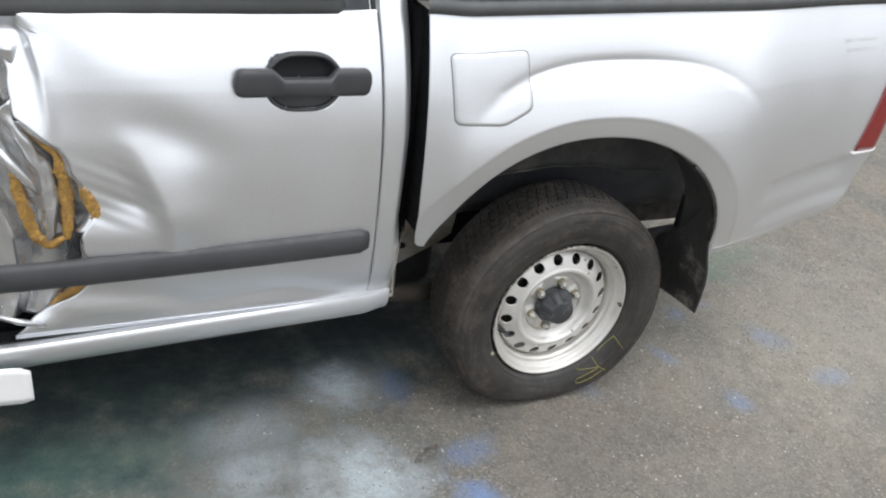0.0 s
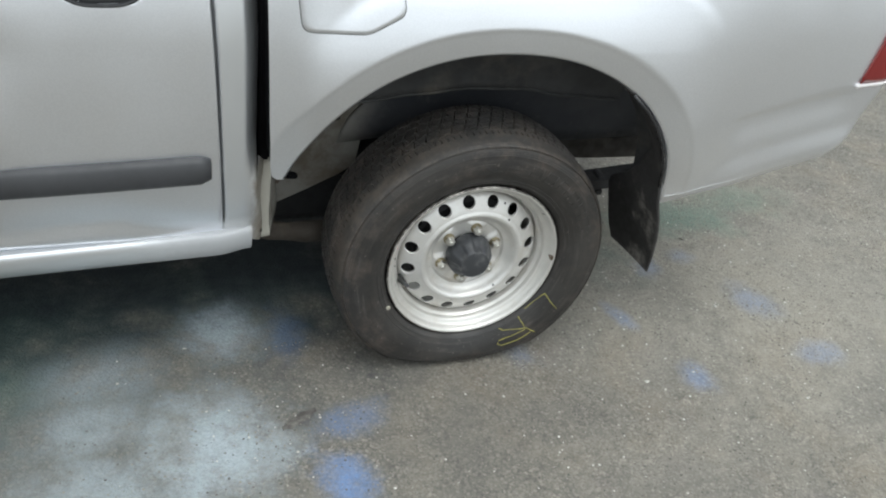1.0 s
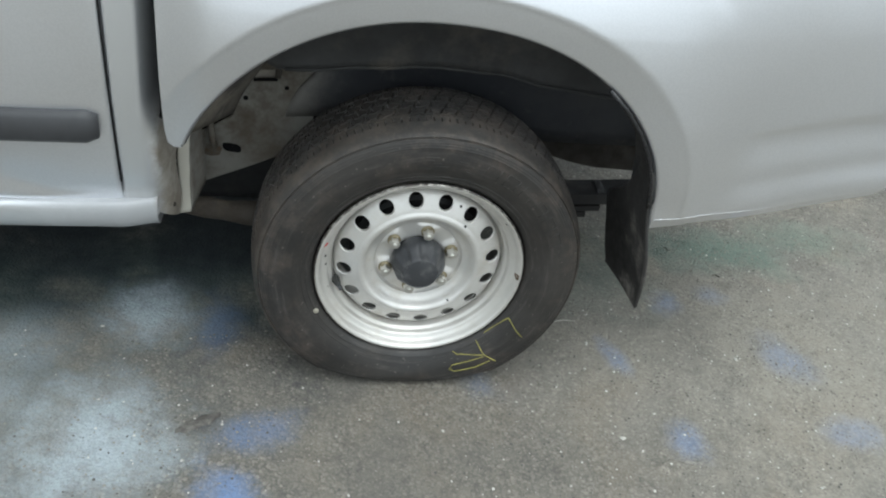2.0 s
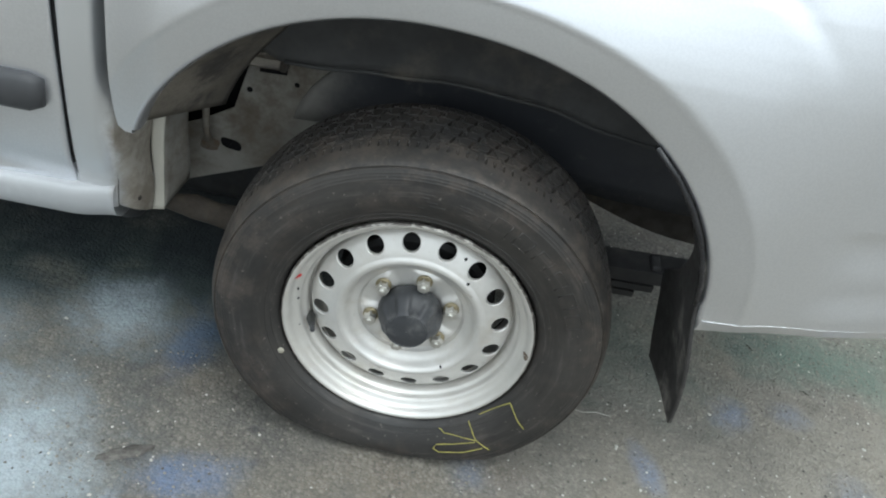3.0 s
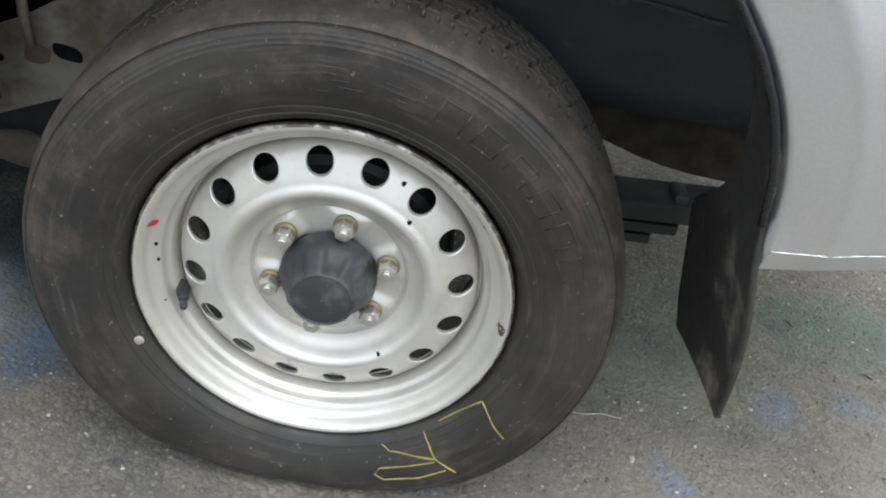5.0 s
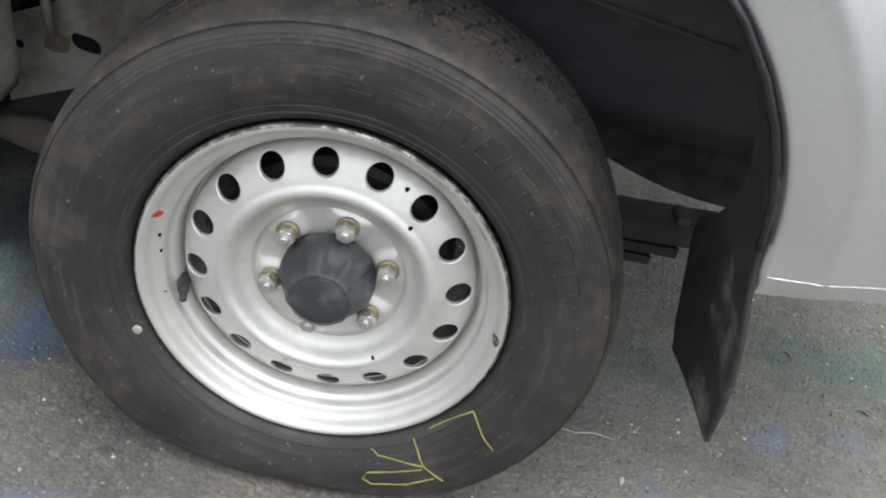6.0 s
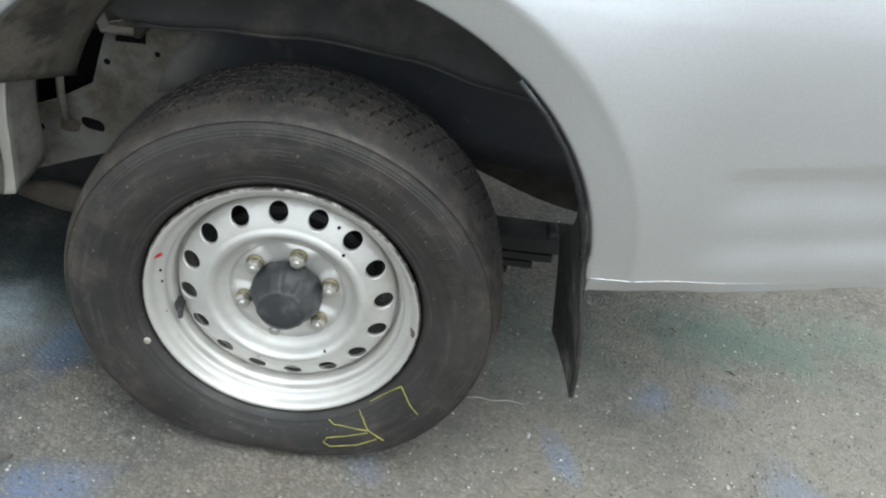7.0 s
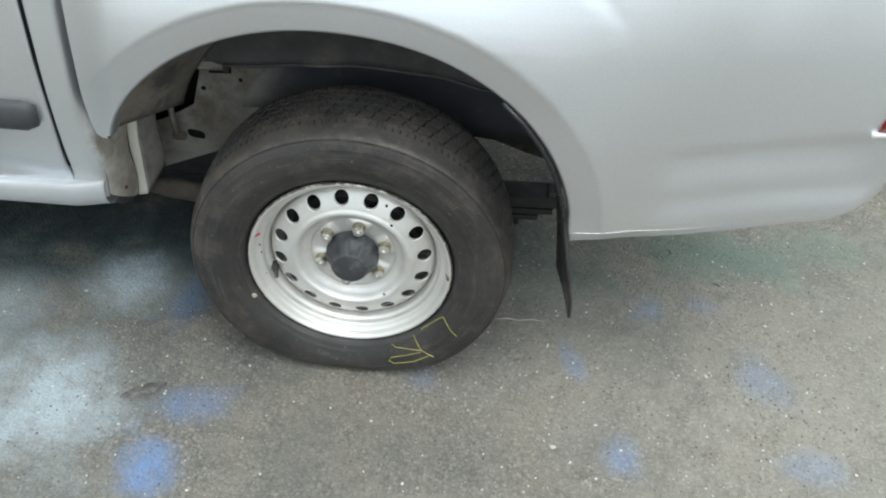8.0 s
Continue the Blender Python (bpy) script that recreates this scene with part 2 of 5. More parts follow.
PALE = [(-0.61, -0.22, 0.15, 0.18, 20, 0.92), (-0.565, 0.165, 0.115, 0.105, 0, 0.8), (-0.85, 0.05, 0.15, 0.10, 15, 0.42), (-0.87, -0.11, 0.12, 0.10, 0, 0.5), (-0.86, -0.33, 0.17, 0.15, 0, 0.55)]
GREEN = [(0.96, 0.50, 0.28, 0.11, 0, 0.62), (1.24, 0.57, 0.2, 0.1, 0, 0.45), (0.45, 0.42, 0.3, 0.2, 0, 0.3), (-1.15, 0.05, 0.2, 0.12, 0, 0.3)]
# teal overspray, widened under the cab to paint the shade there
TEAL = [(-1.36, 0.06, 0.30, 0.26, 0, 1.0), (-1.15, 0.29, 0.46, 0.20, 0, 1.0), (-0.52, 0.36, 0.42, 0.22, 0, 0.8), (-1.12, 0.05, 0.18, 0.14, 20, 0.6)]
HAZE = [(-1.0, 0.0, 0.55, 0.42, 0, 0.85), (-0.55, 0.2, 0.3, 0.2, 0, 0.6), (-0.75, -0.45, 0.4, 0.2, 0, 0.4)]
# lighter tan areas, mostly behind the wheel
TAN_TONE = [(0.52, 0.08, 0.40, 0.34, 0, 0.44), (1.20, 0.10, 0.80, 0.70, 0, 0.52), (0.5, -0.45, 0.3, 0.15, 0, 0.25)]
# darker grey areas round the tyre's foot
MID_GREY = [(-0.30, 0.05, 0.3, 0.15, 0, 0.25), (0.05, -0.27, 0.38, 0.16, 0, 0.34), (-0.15, -0.05, 0.2, 0.14, 0, 0.28)]
# two small dark marks, then broad blobs painting the shade under the truck
DARK_AND_SHADE = [(-0.426, -0.169, 0.042, 0.018, 30, 0.9), (-0.23, -0.055, 0.012, 0.012, 0, 0.5), (-0.95, 0.62, 1.4, 0.56, 0, 1.0), (-0.42, 0.50, 0.55, 0.42, 0, 1.0)]


def ground_material():
    m = Mat("stained, shaded asphalt", (0.15, 0.14, 0.125), 0.85)
    pos = m.where()

    def blob(x, y, a, b, turn, strength, wob):
        mp = m.n("ShaderNodeMapping")
        mp.vector_type = "TEXTURE"
        mp.inputs["Location"].default_value = (x, y, 0)
        mp.inputs["Rotation"].default_value = (0, 0, radians(turn))
        mp.inputs["Scale"].default_value = (a, b, 1)
        m.link(pos, mp.inputs[0])
        ln = m.n("ShaderNodeVectorMath")
        ln.operation = "LENGTH"
        m.link(mp.outputs[0], ln.inputs[0])
        d = m.math("ADD", ln.outputs["Value"], m.math("MULTIPLY", m.math("SUBTRACT", wob, 0.5), 2.4))
        return m.ramp(d, 0.1, 1.45, strength, 0.0)

    def layer(blobs, wob):
        total = None
        for q in blobs:
            s = blob(*q, wob)
            total = s if total is None else m.math("MAXIMUM", total, s)
        return total

    wob = m.noise(7.0, 6.0, 0.65)
    grit = m.noise(260.0, 4.0, 0.75)
    mid = m.noise(26.0, 5.0, 0.65)
    big = m.noise(1.6, 4.0, 0.6)
    c = m.mix(m.ramp(big, 0.35, 0.68), (0.140, 0.133, 0.116), (0.228, 0.210, 0.172))
    c = m.mix(m.ramp(mid, 0.4, 0.7, 0.0, 0.55), c, (0.112, 0.106, 0.097))
    c = m.mix(m.ramp(m.noise(3.2, 5.0, 0.65), 0.48, 0.70, 0.0, 0.55), c, (0.20, 0.167, 0.124))
    c = m.mix(m.ramp(m.noise(5.5, 4.0, 0.6), 0.55, 0.75, 0.0, 0.35), c, (0.12, 0.10, 0.105))
    vor = m.n("ShaderNodeTexVoronoi", Scale=210.0)
    m.link(pos, vor.inputs["Vector"])
    sep = m.n("ShaderNodeSeparateColor")
    m.link(vor.outputs["Color"], sep.inputs[0])
    chip, chip2 = sep.outputs[0], sep.outputs[1]
    c = m.mix(m.ramp(chip, 0.6, 1.0, 0.0, 0.28), c, (0.38, 0.355, 0.31))
    c = m.mix(m.ramp(chip2, 0.6, 1.0, 0.0, 0.30), c, (0.085, 0.08, 0.072))
    vor2 = m.n("ShaderNodeTexVoronoi", Scale=135.0)
    m.link(pos, vor2.inputs["Vector"])
    sep2 = m.n("ShaderNodeSeparateColor")
    m.link(vor2.outputs["Color"], sep2.inputs[0])
    patch = m.ramp(m.noise(9.0, 4.0, 0.65), 0.35, 0.65, 0.25, 1.0)
    c = m.mix(m.math("MULTIPLY", m.ramp(vor2.outputs["Distance"], 0.46, 0.74, 0.0, 0.42), patch), c, (0.05, 0.047, 0.043))
    c = m.mix(m.math("MULTIPLY", m.ramp(sep2.outputs[0], 0.72, 1.0, 0.0, 0.42), patch), c, (0.40, 0.37, 0.315))
    c = m.mix(m.ramp(grit, 0.60, 0.76, 0.0, 0.32), c, (0.44, 0.41, 0.36))
    c = m.mix(m.ramp(grit, 0.42, 0.30, 0.0, 0.45), c, (0.05, 0.047, 0.045))
    worn = m.math("MULTIPLY", m.ramp(m.noise(90.0, 4.0, 0.75), 0.36, 0.60, 0.72, 1.0), m.ramp(m.noise(15.0, 4.0, 0.7), 0.3, 0.55, 0.62, 1.0))
    grain = m.ramp(grit, 0.66, 0.45, 0.72, 1.0)
    # tint layers, among them the painted shade under the truck
    for blobs, tint in ((TAN_TONE, (0.345, 0.323, 0.274)), (HAZE, (0.128, 0.140, 0.134)), (MID_GREY, (0.085, 0.081, 0.077)), (GREEN, (0.10, 0.185, 0.145)), (TEAL, (0.042, 0.088, 0.075)), (DARK_AND_SHADE, (0.019, 0.027, 0.033)), (PALE, (0.41, 0.47, 0.505)), (BLUE, (0.16, 0.265, 0.50))):
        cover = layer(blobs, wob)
        c = m.mix(m.math("MULTIPLY", cover, grain) if blobs in (DARK_AND_SHADE, TEAL, MID_GREY) else m.math("MULTIPLY", cover, worn), c, tint)
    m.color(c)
    m.rough(m.ramp(mid, 0.3, 0.7, 0.75, 0.95))
    m.bump(m.math("ADD", m.math("MULTIPLY", m.math("ADD", vor.outputs["Distance"], m.math("MULTIPLY", vor2.outputs["Distance"], 1.6)), -0.6), m.math("ADD", grit, m.math("MULTIPLY", mid, 1.5))), 0.6, 0.004)
    return m.m


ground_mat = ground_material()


# ---------------------------------------------------------------- mesh helpers
def part(name, bm, material, parent=None, label="", smooth=True, at=None):
    """Links a bmesh as one mesh object under a thing or a part."""
    if isinstance(bm, bmesh.types.BMesh):
        me = bpy.data.meshes.new(name)
        bm.to_mesh(me)
        bm.free()
        for p in me.polygons:
            p.use_smooth = smooth
    else:
        me = bm
    if material and not me.materials:
        me.materials.append(material)
    ob = new(name, me)
    if at is not None:
        ob.matrix_basis = at
    if parent:
        ob.parent = parent
    if label:
        ob["label"] = label
    return ob


def grid(nu, nv, fn, close=False):
    """Quads over u, v in 0..1 at the places that fn gives."""
    bm = bmesh.new()
    vs = [[bm.verts.new(fn(i / nu, j / nv)) for j in range(nv + 1)] for i in range(nu if close else nu + 1)]
    for i in range(nu):
        for j in range(nv):
            a, b = vs[i], vs[(i + 1) % len(vs)]
            bm.faces.new((a[j], b[j], b[j + 1], a[j + 1]))
    return bm


def thicken(bm, vec):
    """Gives an open sheet a back and a rim, moved by vec."""
    vec = Vector(vec)
    bm.verts.index_update()
    front = list(bm.faces)
    edges = [e for e in bm.edges if len(e.link_faces) == 1]
    back = {v: bm.verts.new(v.co + vec) for v in list(bm.verts)}
    for f in front:
        bm.faces.new([back[v] for v in reversed(f.verts)])
    for e in edges:
        a, b = e.verts
        bm.faces.new((a, b, back[b], back[a]))
    bmesh.ops.recalc_face_normals(bm, faces=list(bm.faces))
    return bm


def lathe(profile, seg=96):
    """Turns (radius, y) about the y axis; angle 0 is +x, growing towards +z."""
    def fn(u, v):
        r, y = profile[round(v * (len(profile) - 1))]
        a = 2 * math.pi * u
        return r * math.cos(a), y, r * math.sin(a)
    bm = grid(seg, len(profile) - 1, fn, close=True)
    bmesh.ops.recalc_face_normals(bm, faces=list(bm.faces))
    return bm


def box(x0, x1, y0, y1, z0, z1, bevel=0.0, seg=2):
    bm = bmesh.new()
    bmesh.ops.create_cube(bm, size=1)
    for v in bm.verts:
        v.co = Vector(((x0 + x1) / 2 + v.co.x * (x1 - x0), (y0 + y1) / 2 + v.co.y * (y1 - y0), (z0 + z1) / 2 + v.co.z * (z1 - z0)))
    if bevel:
        bmesh.ops.bevel(bm, geom=list(bm.edges), offset=bevel, segments=seg, profile=0.5, affect="EDGES")
    return bm


def plate(points, y0, y1, bevel=0.0):
    """A flat plate from an outline of (x, z), between y0 and y1."""
    bm = bmesh.new()
    f = bm.faces.new([bm.verts.new((x, y0, z)) for x, z in points])
    ext = bmesh.ops.extrude_face_region(bm, geom=[f])
    for v in ext["geom"]:
        if isinstance(v, bmesh.types.BMVert):
            v.co.y = y1
    bmesh.ops.recalc_face_normals(bm, faces=list(bm.faces))
    if bevel:
        bmesh.ops.bevel(bm, geom=list(bm.edges), offset=bevel, segments=2, profile=0.5, affect="EDGES")
    return bm


def tube(points, radius, sides=8):
    """A round bar along points; radius may change along it."""
    pts = [Vector(p) for p in points]
    rad = radius if isinstance(radius, (list, tuple)) else [radius] * len(pts)
    bm = bmesh.new()
    rings = []
    for i, p in enumerate(pts):
        d = (pts[min(i + 1, len(pts) - 1)] - pts[max(i - 1, 0)]).normalized()
        side = d.cross(Vector((0.13, 0.21, 1)) if abs(d.z) < 0.9 else Vector((1, 0.1, 0))).normalized()
        up = side.cross(d)
        rings.append([bm.verts.new(p + rad[i] * (math.cos(a) * side + math.sin(a) * up)) for a in (2 * math.pi * k / sides for k in range(sides))])
    for a, b in zip(rings, rings[1:]):
        for k in range(sides):
            bm.faces.new((a[k], a[(k + 1) % sides], b[(k + 1) % sides], b[k]))
    bm.faces.new(list(reversed(rings[0])))
    bm.faces.new(rings[-1])
    return bm


def sstep(a, b, x):
    t = max(0.0, min(1.0, (x - a) / (b - a)))
    return t * t * (3 - 2 * t)


def lerp_table(table, x):
    if x <= table[0][0]:
        return table[0][1]
    for (a, p), (b, q) in zip(table, table[1:]):
        if x <= b:
            return p + (q - p) * (x - a) / (b - a)
    return table[-1][1]


# ---------------------------------------------------------------- ground
def ground():
    def fn(u, v):
        def spread(w):
            s = 2 * w - 1
            return math.copysign(4 * abs(s) + 396 * abs(s) ** 6, s)
        return spread(u), spread(v), 0
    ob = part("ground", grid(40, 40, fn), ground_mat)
    return tagged(ob, "worn grey asphalt yard with blue, white and green paint overspray", "ground", kind="structure")


ground()

# ---------------------------------------------------------------- the truck
HUB_Z, TYRE_R = 0.3025, 0.3365
truck = new("pickup_truck")
tagged(truck, "silver pickup truck with a crumpled front door and steel wheels", "pickup truck")


# body side: y at (x, z); the arch is centred here
AX, AZ = -0.02, 0.44


def arch_r(x, z):
    dx, dz = x - AX, z - AZ
    a, n = (0.457, 2.1) if dx < 0 else (0.446, 2.22)
    dz = max(dz, 0.0)
    return ((abs(dx) / a) ** n + (dz / 0.413) ** n) ** (1 / n)


def flare_q(x, z):
    dx, dz = x - 0.064, max(z - 0.44, 0)
    a = 0.55 if dx < 0 else 0.49
    return ((abs(dx) / a) ** 3 + (dz / 0.591) ** 3) ** (1 / 3)


SIDE = [(0.28, 0.07), (0.36, 0.03), (0.42, 0.006), (0.5, -0.006), (0.65, -0.016), (0.8, -0.014), (0.9, -0.006), (1.0, 0.011), (1.1, 0.041), (1.2, 0.08)]


def side_y(z):
    return sum(lerp_table(SIDE, z + d) for d in (-0.05, -0.025, 0, 0.025, 0.05)) / 5


LOW_Z = [(0.420, 0.493), (0.50, 0.499), (0.60, 0.5095), (0.70, 0.521), (0.80, 0.538), (0.90, 0.558), (0.96, 0.588), (1.1, 0.64)]


def out(x):
    """How far the bed side stands out from the line of the cab."""
    return -0.030 - 0.028 * sstep(-0.50, -0.40, x) + 0.036 * sstep(0.35, 0.85, x)


BULGE = [(-0.49, 0.0), (-0.44, 0.008), (-0.36, 0.024), (-0.2, 0.038), (0.0, 0.046), (0.2, 0.058), (0.3, 0.062), (0.5, 0.062)]


def bed_y(x, z):
    y = side_y(z - 0.045 * max(x, -0.2)) + out(x)
    q = flare_q(x, z)
    press = sstep(0.78, 0.97, z) * sstep(0.52, 0.30, x)
    hi = sstep(0.78, 0.97, z) * sstep(0.42, 0.04, x)
    dome = 1.0 if q < 0.45 else max(0.0, 1 - ((q - 0.45) / 0.55) ** 1.8)
    soft = (1.0 - 0.56 * sstep(0.37, 0.60, x) - 0.44 * sstep(0.52, 0.95, x)) * (1.0 - max(0.0, min(1.0, (z - 0.62) / 0.62)) ** 1.4)
    edge = dome * hi + soft * (1 - hi)
    amp = 0.90 * (1 - 0.10 * hi) * lerp_table(BULGE, x) * (0.75 + 0.25 * sstep(0.44, 0.6, z))
    y -= amp * edge
    # pressed crease along the top of the flare
    y += (0.0055 - 0.0030 * sstep(0.0, 0.3, x)) * press * sstep(-0.40, -0.25, x) * (math.exp(-(q - 1.0) / 0.022) if q > 1.0 else sstep(0.955, 1.0, q))
    r = arch_r(x, z)
    y += 0.016 * max(0.0, min(1.0, (1.115 - r) / 0.115)) * sstep(0.44, 0.56, z) + 0.002 * (1 - sstep(1.10, 1.13, r))
    # pressed line towards the tail
    zl = 0.697 + 0.13 * (x - 0.557)
    if x > 0.5:
        fade = sstep(0.53, 0.60, x) * (1 - sstep(0.86, 0.95, x))
        y += 0.007 * fade * sstep(zl - 0.004, zl - 0.018, z) * (1 - sstep(zl - 0.03, zl - 0.10, z))
        # lower edge rolls out again
        zb = 0.500 + 0.17 * (x - 0.6)
        y -= 0.010 * sstep(0.5, 0.62, x) * sstep(zb + 0.09, zb + 0.025, z)
    if x > 0.40:
        zc = lerp_table(LOW_Z, x) + 0.005
        if z < zc:
            y += 0.42 * (zc - z)
    # rear corner turns in
    corner = lerp_table([(0.5, 0.93), (0.6, 0.985), (0.73, 1.03), (1.15, 1.085)], z)
    if x > corner - 0.055:
        y += 13.0 * (x - corner + 0.055) ** 2
    return y


def lip_point(s):
    """The arch's edge, s from 0 (front tip) to 1 (rear foot)."""
    a0, a1 = math.radians(163.5), math.radians(4.2)
    ang = a0 + (a1 - a0) * s
    d = Vector((math.cos(ang), math.sin(ang)))
    lo, hi = 0.1, 0.8
    for _ in range(30):
        mid = (lo + hi) / 2
        if arch_r(AX + d.x * mid, AZ + d.y * mid) < 1:
            lo = mid
        else:
            hi = mid
    return AX + d.x * lo, AZ + d.y * lo


FRONT_EDGE = [(-0.456, 0.564), (-0.470, 0.562), (-0.480, 0.570), (-0.484, 0.60), (-0.488, 0.70), (-0.491, 0.85), (-0.493, 0.95), (-0.495, 1.121)]
TOP_EDGE = [(-0.495, 1.121), (1.095, 1.180)]
REAR_EDGE = [(1.095, 1.180), (1.075, 0.95), (1.045, 0.73), (1.005, 0.655), (0.965, 0.581)]
LOW_EDGE = [(0.965, 0.576), (0.90, 0.545), (0.80, 0.522), (0.70, 0.502), (0.60, 0.486), (0.50, 0.472), (0.424, 0.467)]


def along(poly, s):
    seg = [math.dist(a, b) for a, b in zip(poly, poly[1:])]
    d = s * sum(seg)
    for (a, b), w in zip(zip(poly, poly[1:]), seg):
        if d <= w or (a, b) == (poly[-2], poly[-1]):
            k = min(1, d / w)
            return a[0] + (b[0] - a[0]) * k, a[1] + (b[1] - a[1]) * k
        d -= w


def rim_point(s):
    for lo, hi, poly in ((0, 0.2, FRONT_EDGE), (0.2, 0.66, TOP_EDGE), (0.66, 0.86, REAR_EDGE), (0.86, 1.0, LOW_EDGE)):
        if s <= hi:
            return along(poly, (s - lo) / (hi - lo))
    return LOW_EDGE[-1]


def bed_side(parent):
    def fn(u, v):
        x0, z0 = lip_point(u)
        x1, z1 = rim_point(u)
        k = v ** 1.15
        x, z = x0 + (x1 - x0) * k, z0 + (z1 - z0) * k
        return x, bed_y(x, z), z
    bm = grid(220, 90, fn)
    # the arch's edge is folded inwards
    bm.verts.ensure_lookup_table()
    lip = [bm.verts[i * 91] for i in range(221)]
    rims = ([bm.verts[i * 91 + 90] for i in range(221)],)
    fold = []
    for v in lip:
        d = Vector((AX - v.co.x, 0, AZ - v.co.z)).normalized()
        fold.append([v] + [bm.verts.new(v.co + d * a + Vector((0, b, 0))) for a, b in ((0.0035, 0.0015), (0.007, 0.006), (0.009, 0.014), (0.0095, 0.034))])
    for p, q in zip(fold, fold[1:]):
        for a, b, c, d in zip(p, q, q[1:], p[1:]):
            bm.faces.new((a, b, c, d))
    for edge in rims:
        back = [bm.verts.new(v.co + Vector((0.002, 0.009 if i < 45 else 0.03, 0))) for i, v in enumerate(edge)]
        for a, b, c, d in zip(edge, edge[1:], back[1:], back):
            bm.faces.new((a, b, c, d))
    bmesh.ops.recalc_face_normals(bm, faces=list(bm.faces))
    side = part("bed_side", bm, paint, parent, "silver painted bed side with a flared arch")
    # sharp folded edge along the bottom
    hem = [(x, bed_y(x, z) + 0.0003, z) for x, z in ((0.423 + 0.0106 * k, lerp_table(LOW_Z, 0.423 + 0.0106 * k) + 0.005) for k in range(26))]
    part("lower_hem", tube(hem, [0.0006 * (1 - (k / 25) ** 2) + 0.0001 for k in range(26)], 6), paint, side)

    # black sheet painting the shade in the gap behind the cab
    def gap_sheet(u, v):
        x, z = along(FRONT_EDGE[3:], v)
        return x + 0.002 + 0.004 * u, bed_y(x, z) + 0.009 + 0.11 * u, z
    part("gap_shade_sheet", grid(3, 20, gap_sheet), shade_chip_black, side)
    return side


near_side = bed_side(truck)


def fuel_door(parent):
    # outline with a cut lower corner
    pts = [(-0.434, 0.888), (-0.313, 0.887), (-0.244, 0.923), (-0.262, 1.051), (-0.451, 1.040)]
    n, rad, out = len(pts), 0.016, []
    for i in range(n):
        p, a, b = Vector(pts[i]), Vector(pts[i - 1]), Vector(pts[(i + 1) % n])
        s, e = p + (a - p).normalized() * rad, p + (b - p).normalized() * rad
        for k in range(7):
            t = k / 6
            out.append((1 - t) ** 2 * s + 2 * t * (1 - t) * p + t * t * e)
    dense = []
    for a, b in zip(out, out[1:] + out[:1]):
        steps = max(1, int((b - a).length / 0.012))
        dense += [a + (b - a) * k / steps for k in range(steps)]
    c = Vector((-0.346, 0.967))

    def ring(scale, lift, bm):
        vs = []
        for p in dense:
            q = c + (p - c) * scale
            vs.append(bm.verts.new((q.x, bed_y(q.x, q.y) + lift, q.y)))
        return vs
    bm = bmesh.new()
    rings = [ring(1.0, 0.003, bm), ring(0.995, -0.0012, bm), ring(0.985, -0.0022, bm)] + [ring(s, -0.0024, bm) for s in (0.9, 0.75, 0.6, 0.45, 0.3, 0.15)]
    for a, b in zip(rings, rings[1:]):
        for i in range(len(a)):
            bm.faces.new((a[i], a[(i + 1) % len(a)], b[(i + 1) % len(a)], b[i]))
    bm.faces.new(rings[-1])
    bmesh.ops.recalc_face_normals(bm, faces=list(bm.faces))
    flap = part("fuel_door", bm, paint, parent, "silver fuel filler flap")
    # grey band on the skin painting the shade in the flap's gap
    bm = bmesh.new()
    a, b = ring(1.014, -0.0004, bm), ring(0.99, -0.0004, bm)
    for i in range(len(a)):
        bm.faces.new((a[i], a[(i + 1) % len(a)], b[(i + 1) % len(a)], b[i]))
    part("gap", bm, flap_gap_shade, flap)


fuel_door(near_side)
grey_bar_mat = speckled("faint grey bars", (0.70, 0.71, 0.73), 0.42, 0.6, amount=0.2, scale=80, bump=0)
for x0, x1, z0, z1 in ((0.755, 0.885, 1.070, 1.078), (0.765, 0.89, 1.044, 1.054)):
    part("grey_bar", grid(10, 2, lambda u, v: (x0 + (x1 - x0) * u, bed_y(x0 + (x1 - x0) * u, z0 + (z1 - z0) * v + 0.05 * u * (x1 - x0)) - 0.0008, z0 + (z1 - z0) * v + 0.05 * u * (x1 - x0))), grey_bar_mat, near_side, "faint grey bar on the bed side")


def bed_rail(parent):
    # dark cap along the top with a pale metal strip on it
    prof = [(0.022, -0.010), (0.012, -0.006), (0.008, 0.008), (0.014, 0.020), (0.03, 0.024), (0.12, 0.024), (0.13, 0.010), (0.13, -0.010)]

    def fn(u, v):
        x = -0.505 + 1.57 * u
        y, z = prof[round(v * (len(prof) - 1))]
        return x, y + 0.026 + out(x) + max(0, x - 0.98) ** 2 * 5, z + 1.126 + 0.041 * (x + 0.5)
    part("bed_rail", grid(60, len(prof) - 1, fn), rail_plastic, parent, "dark grey plastic bed rail")

    def strip(u, v):
        x = -0.50 + 1.55 * u
        y, z = [(0.026, 0.025), (0.024, 0.034), (0.028, 0.038), (0.075, 0.040), (0.078, 0.025)][round(v * 4)]
        return x, y + 0.026 + out(x) + max(0, x - 0.98) ** 2 * 5, z + 1.126 + 0.041 * (x + 0.5)
    part("rail_strip", grid(40, 4, strip), bare_metal, parent, "bright metal rail strip")


bed_rail(truck)


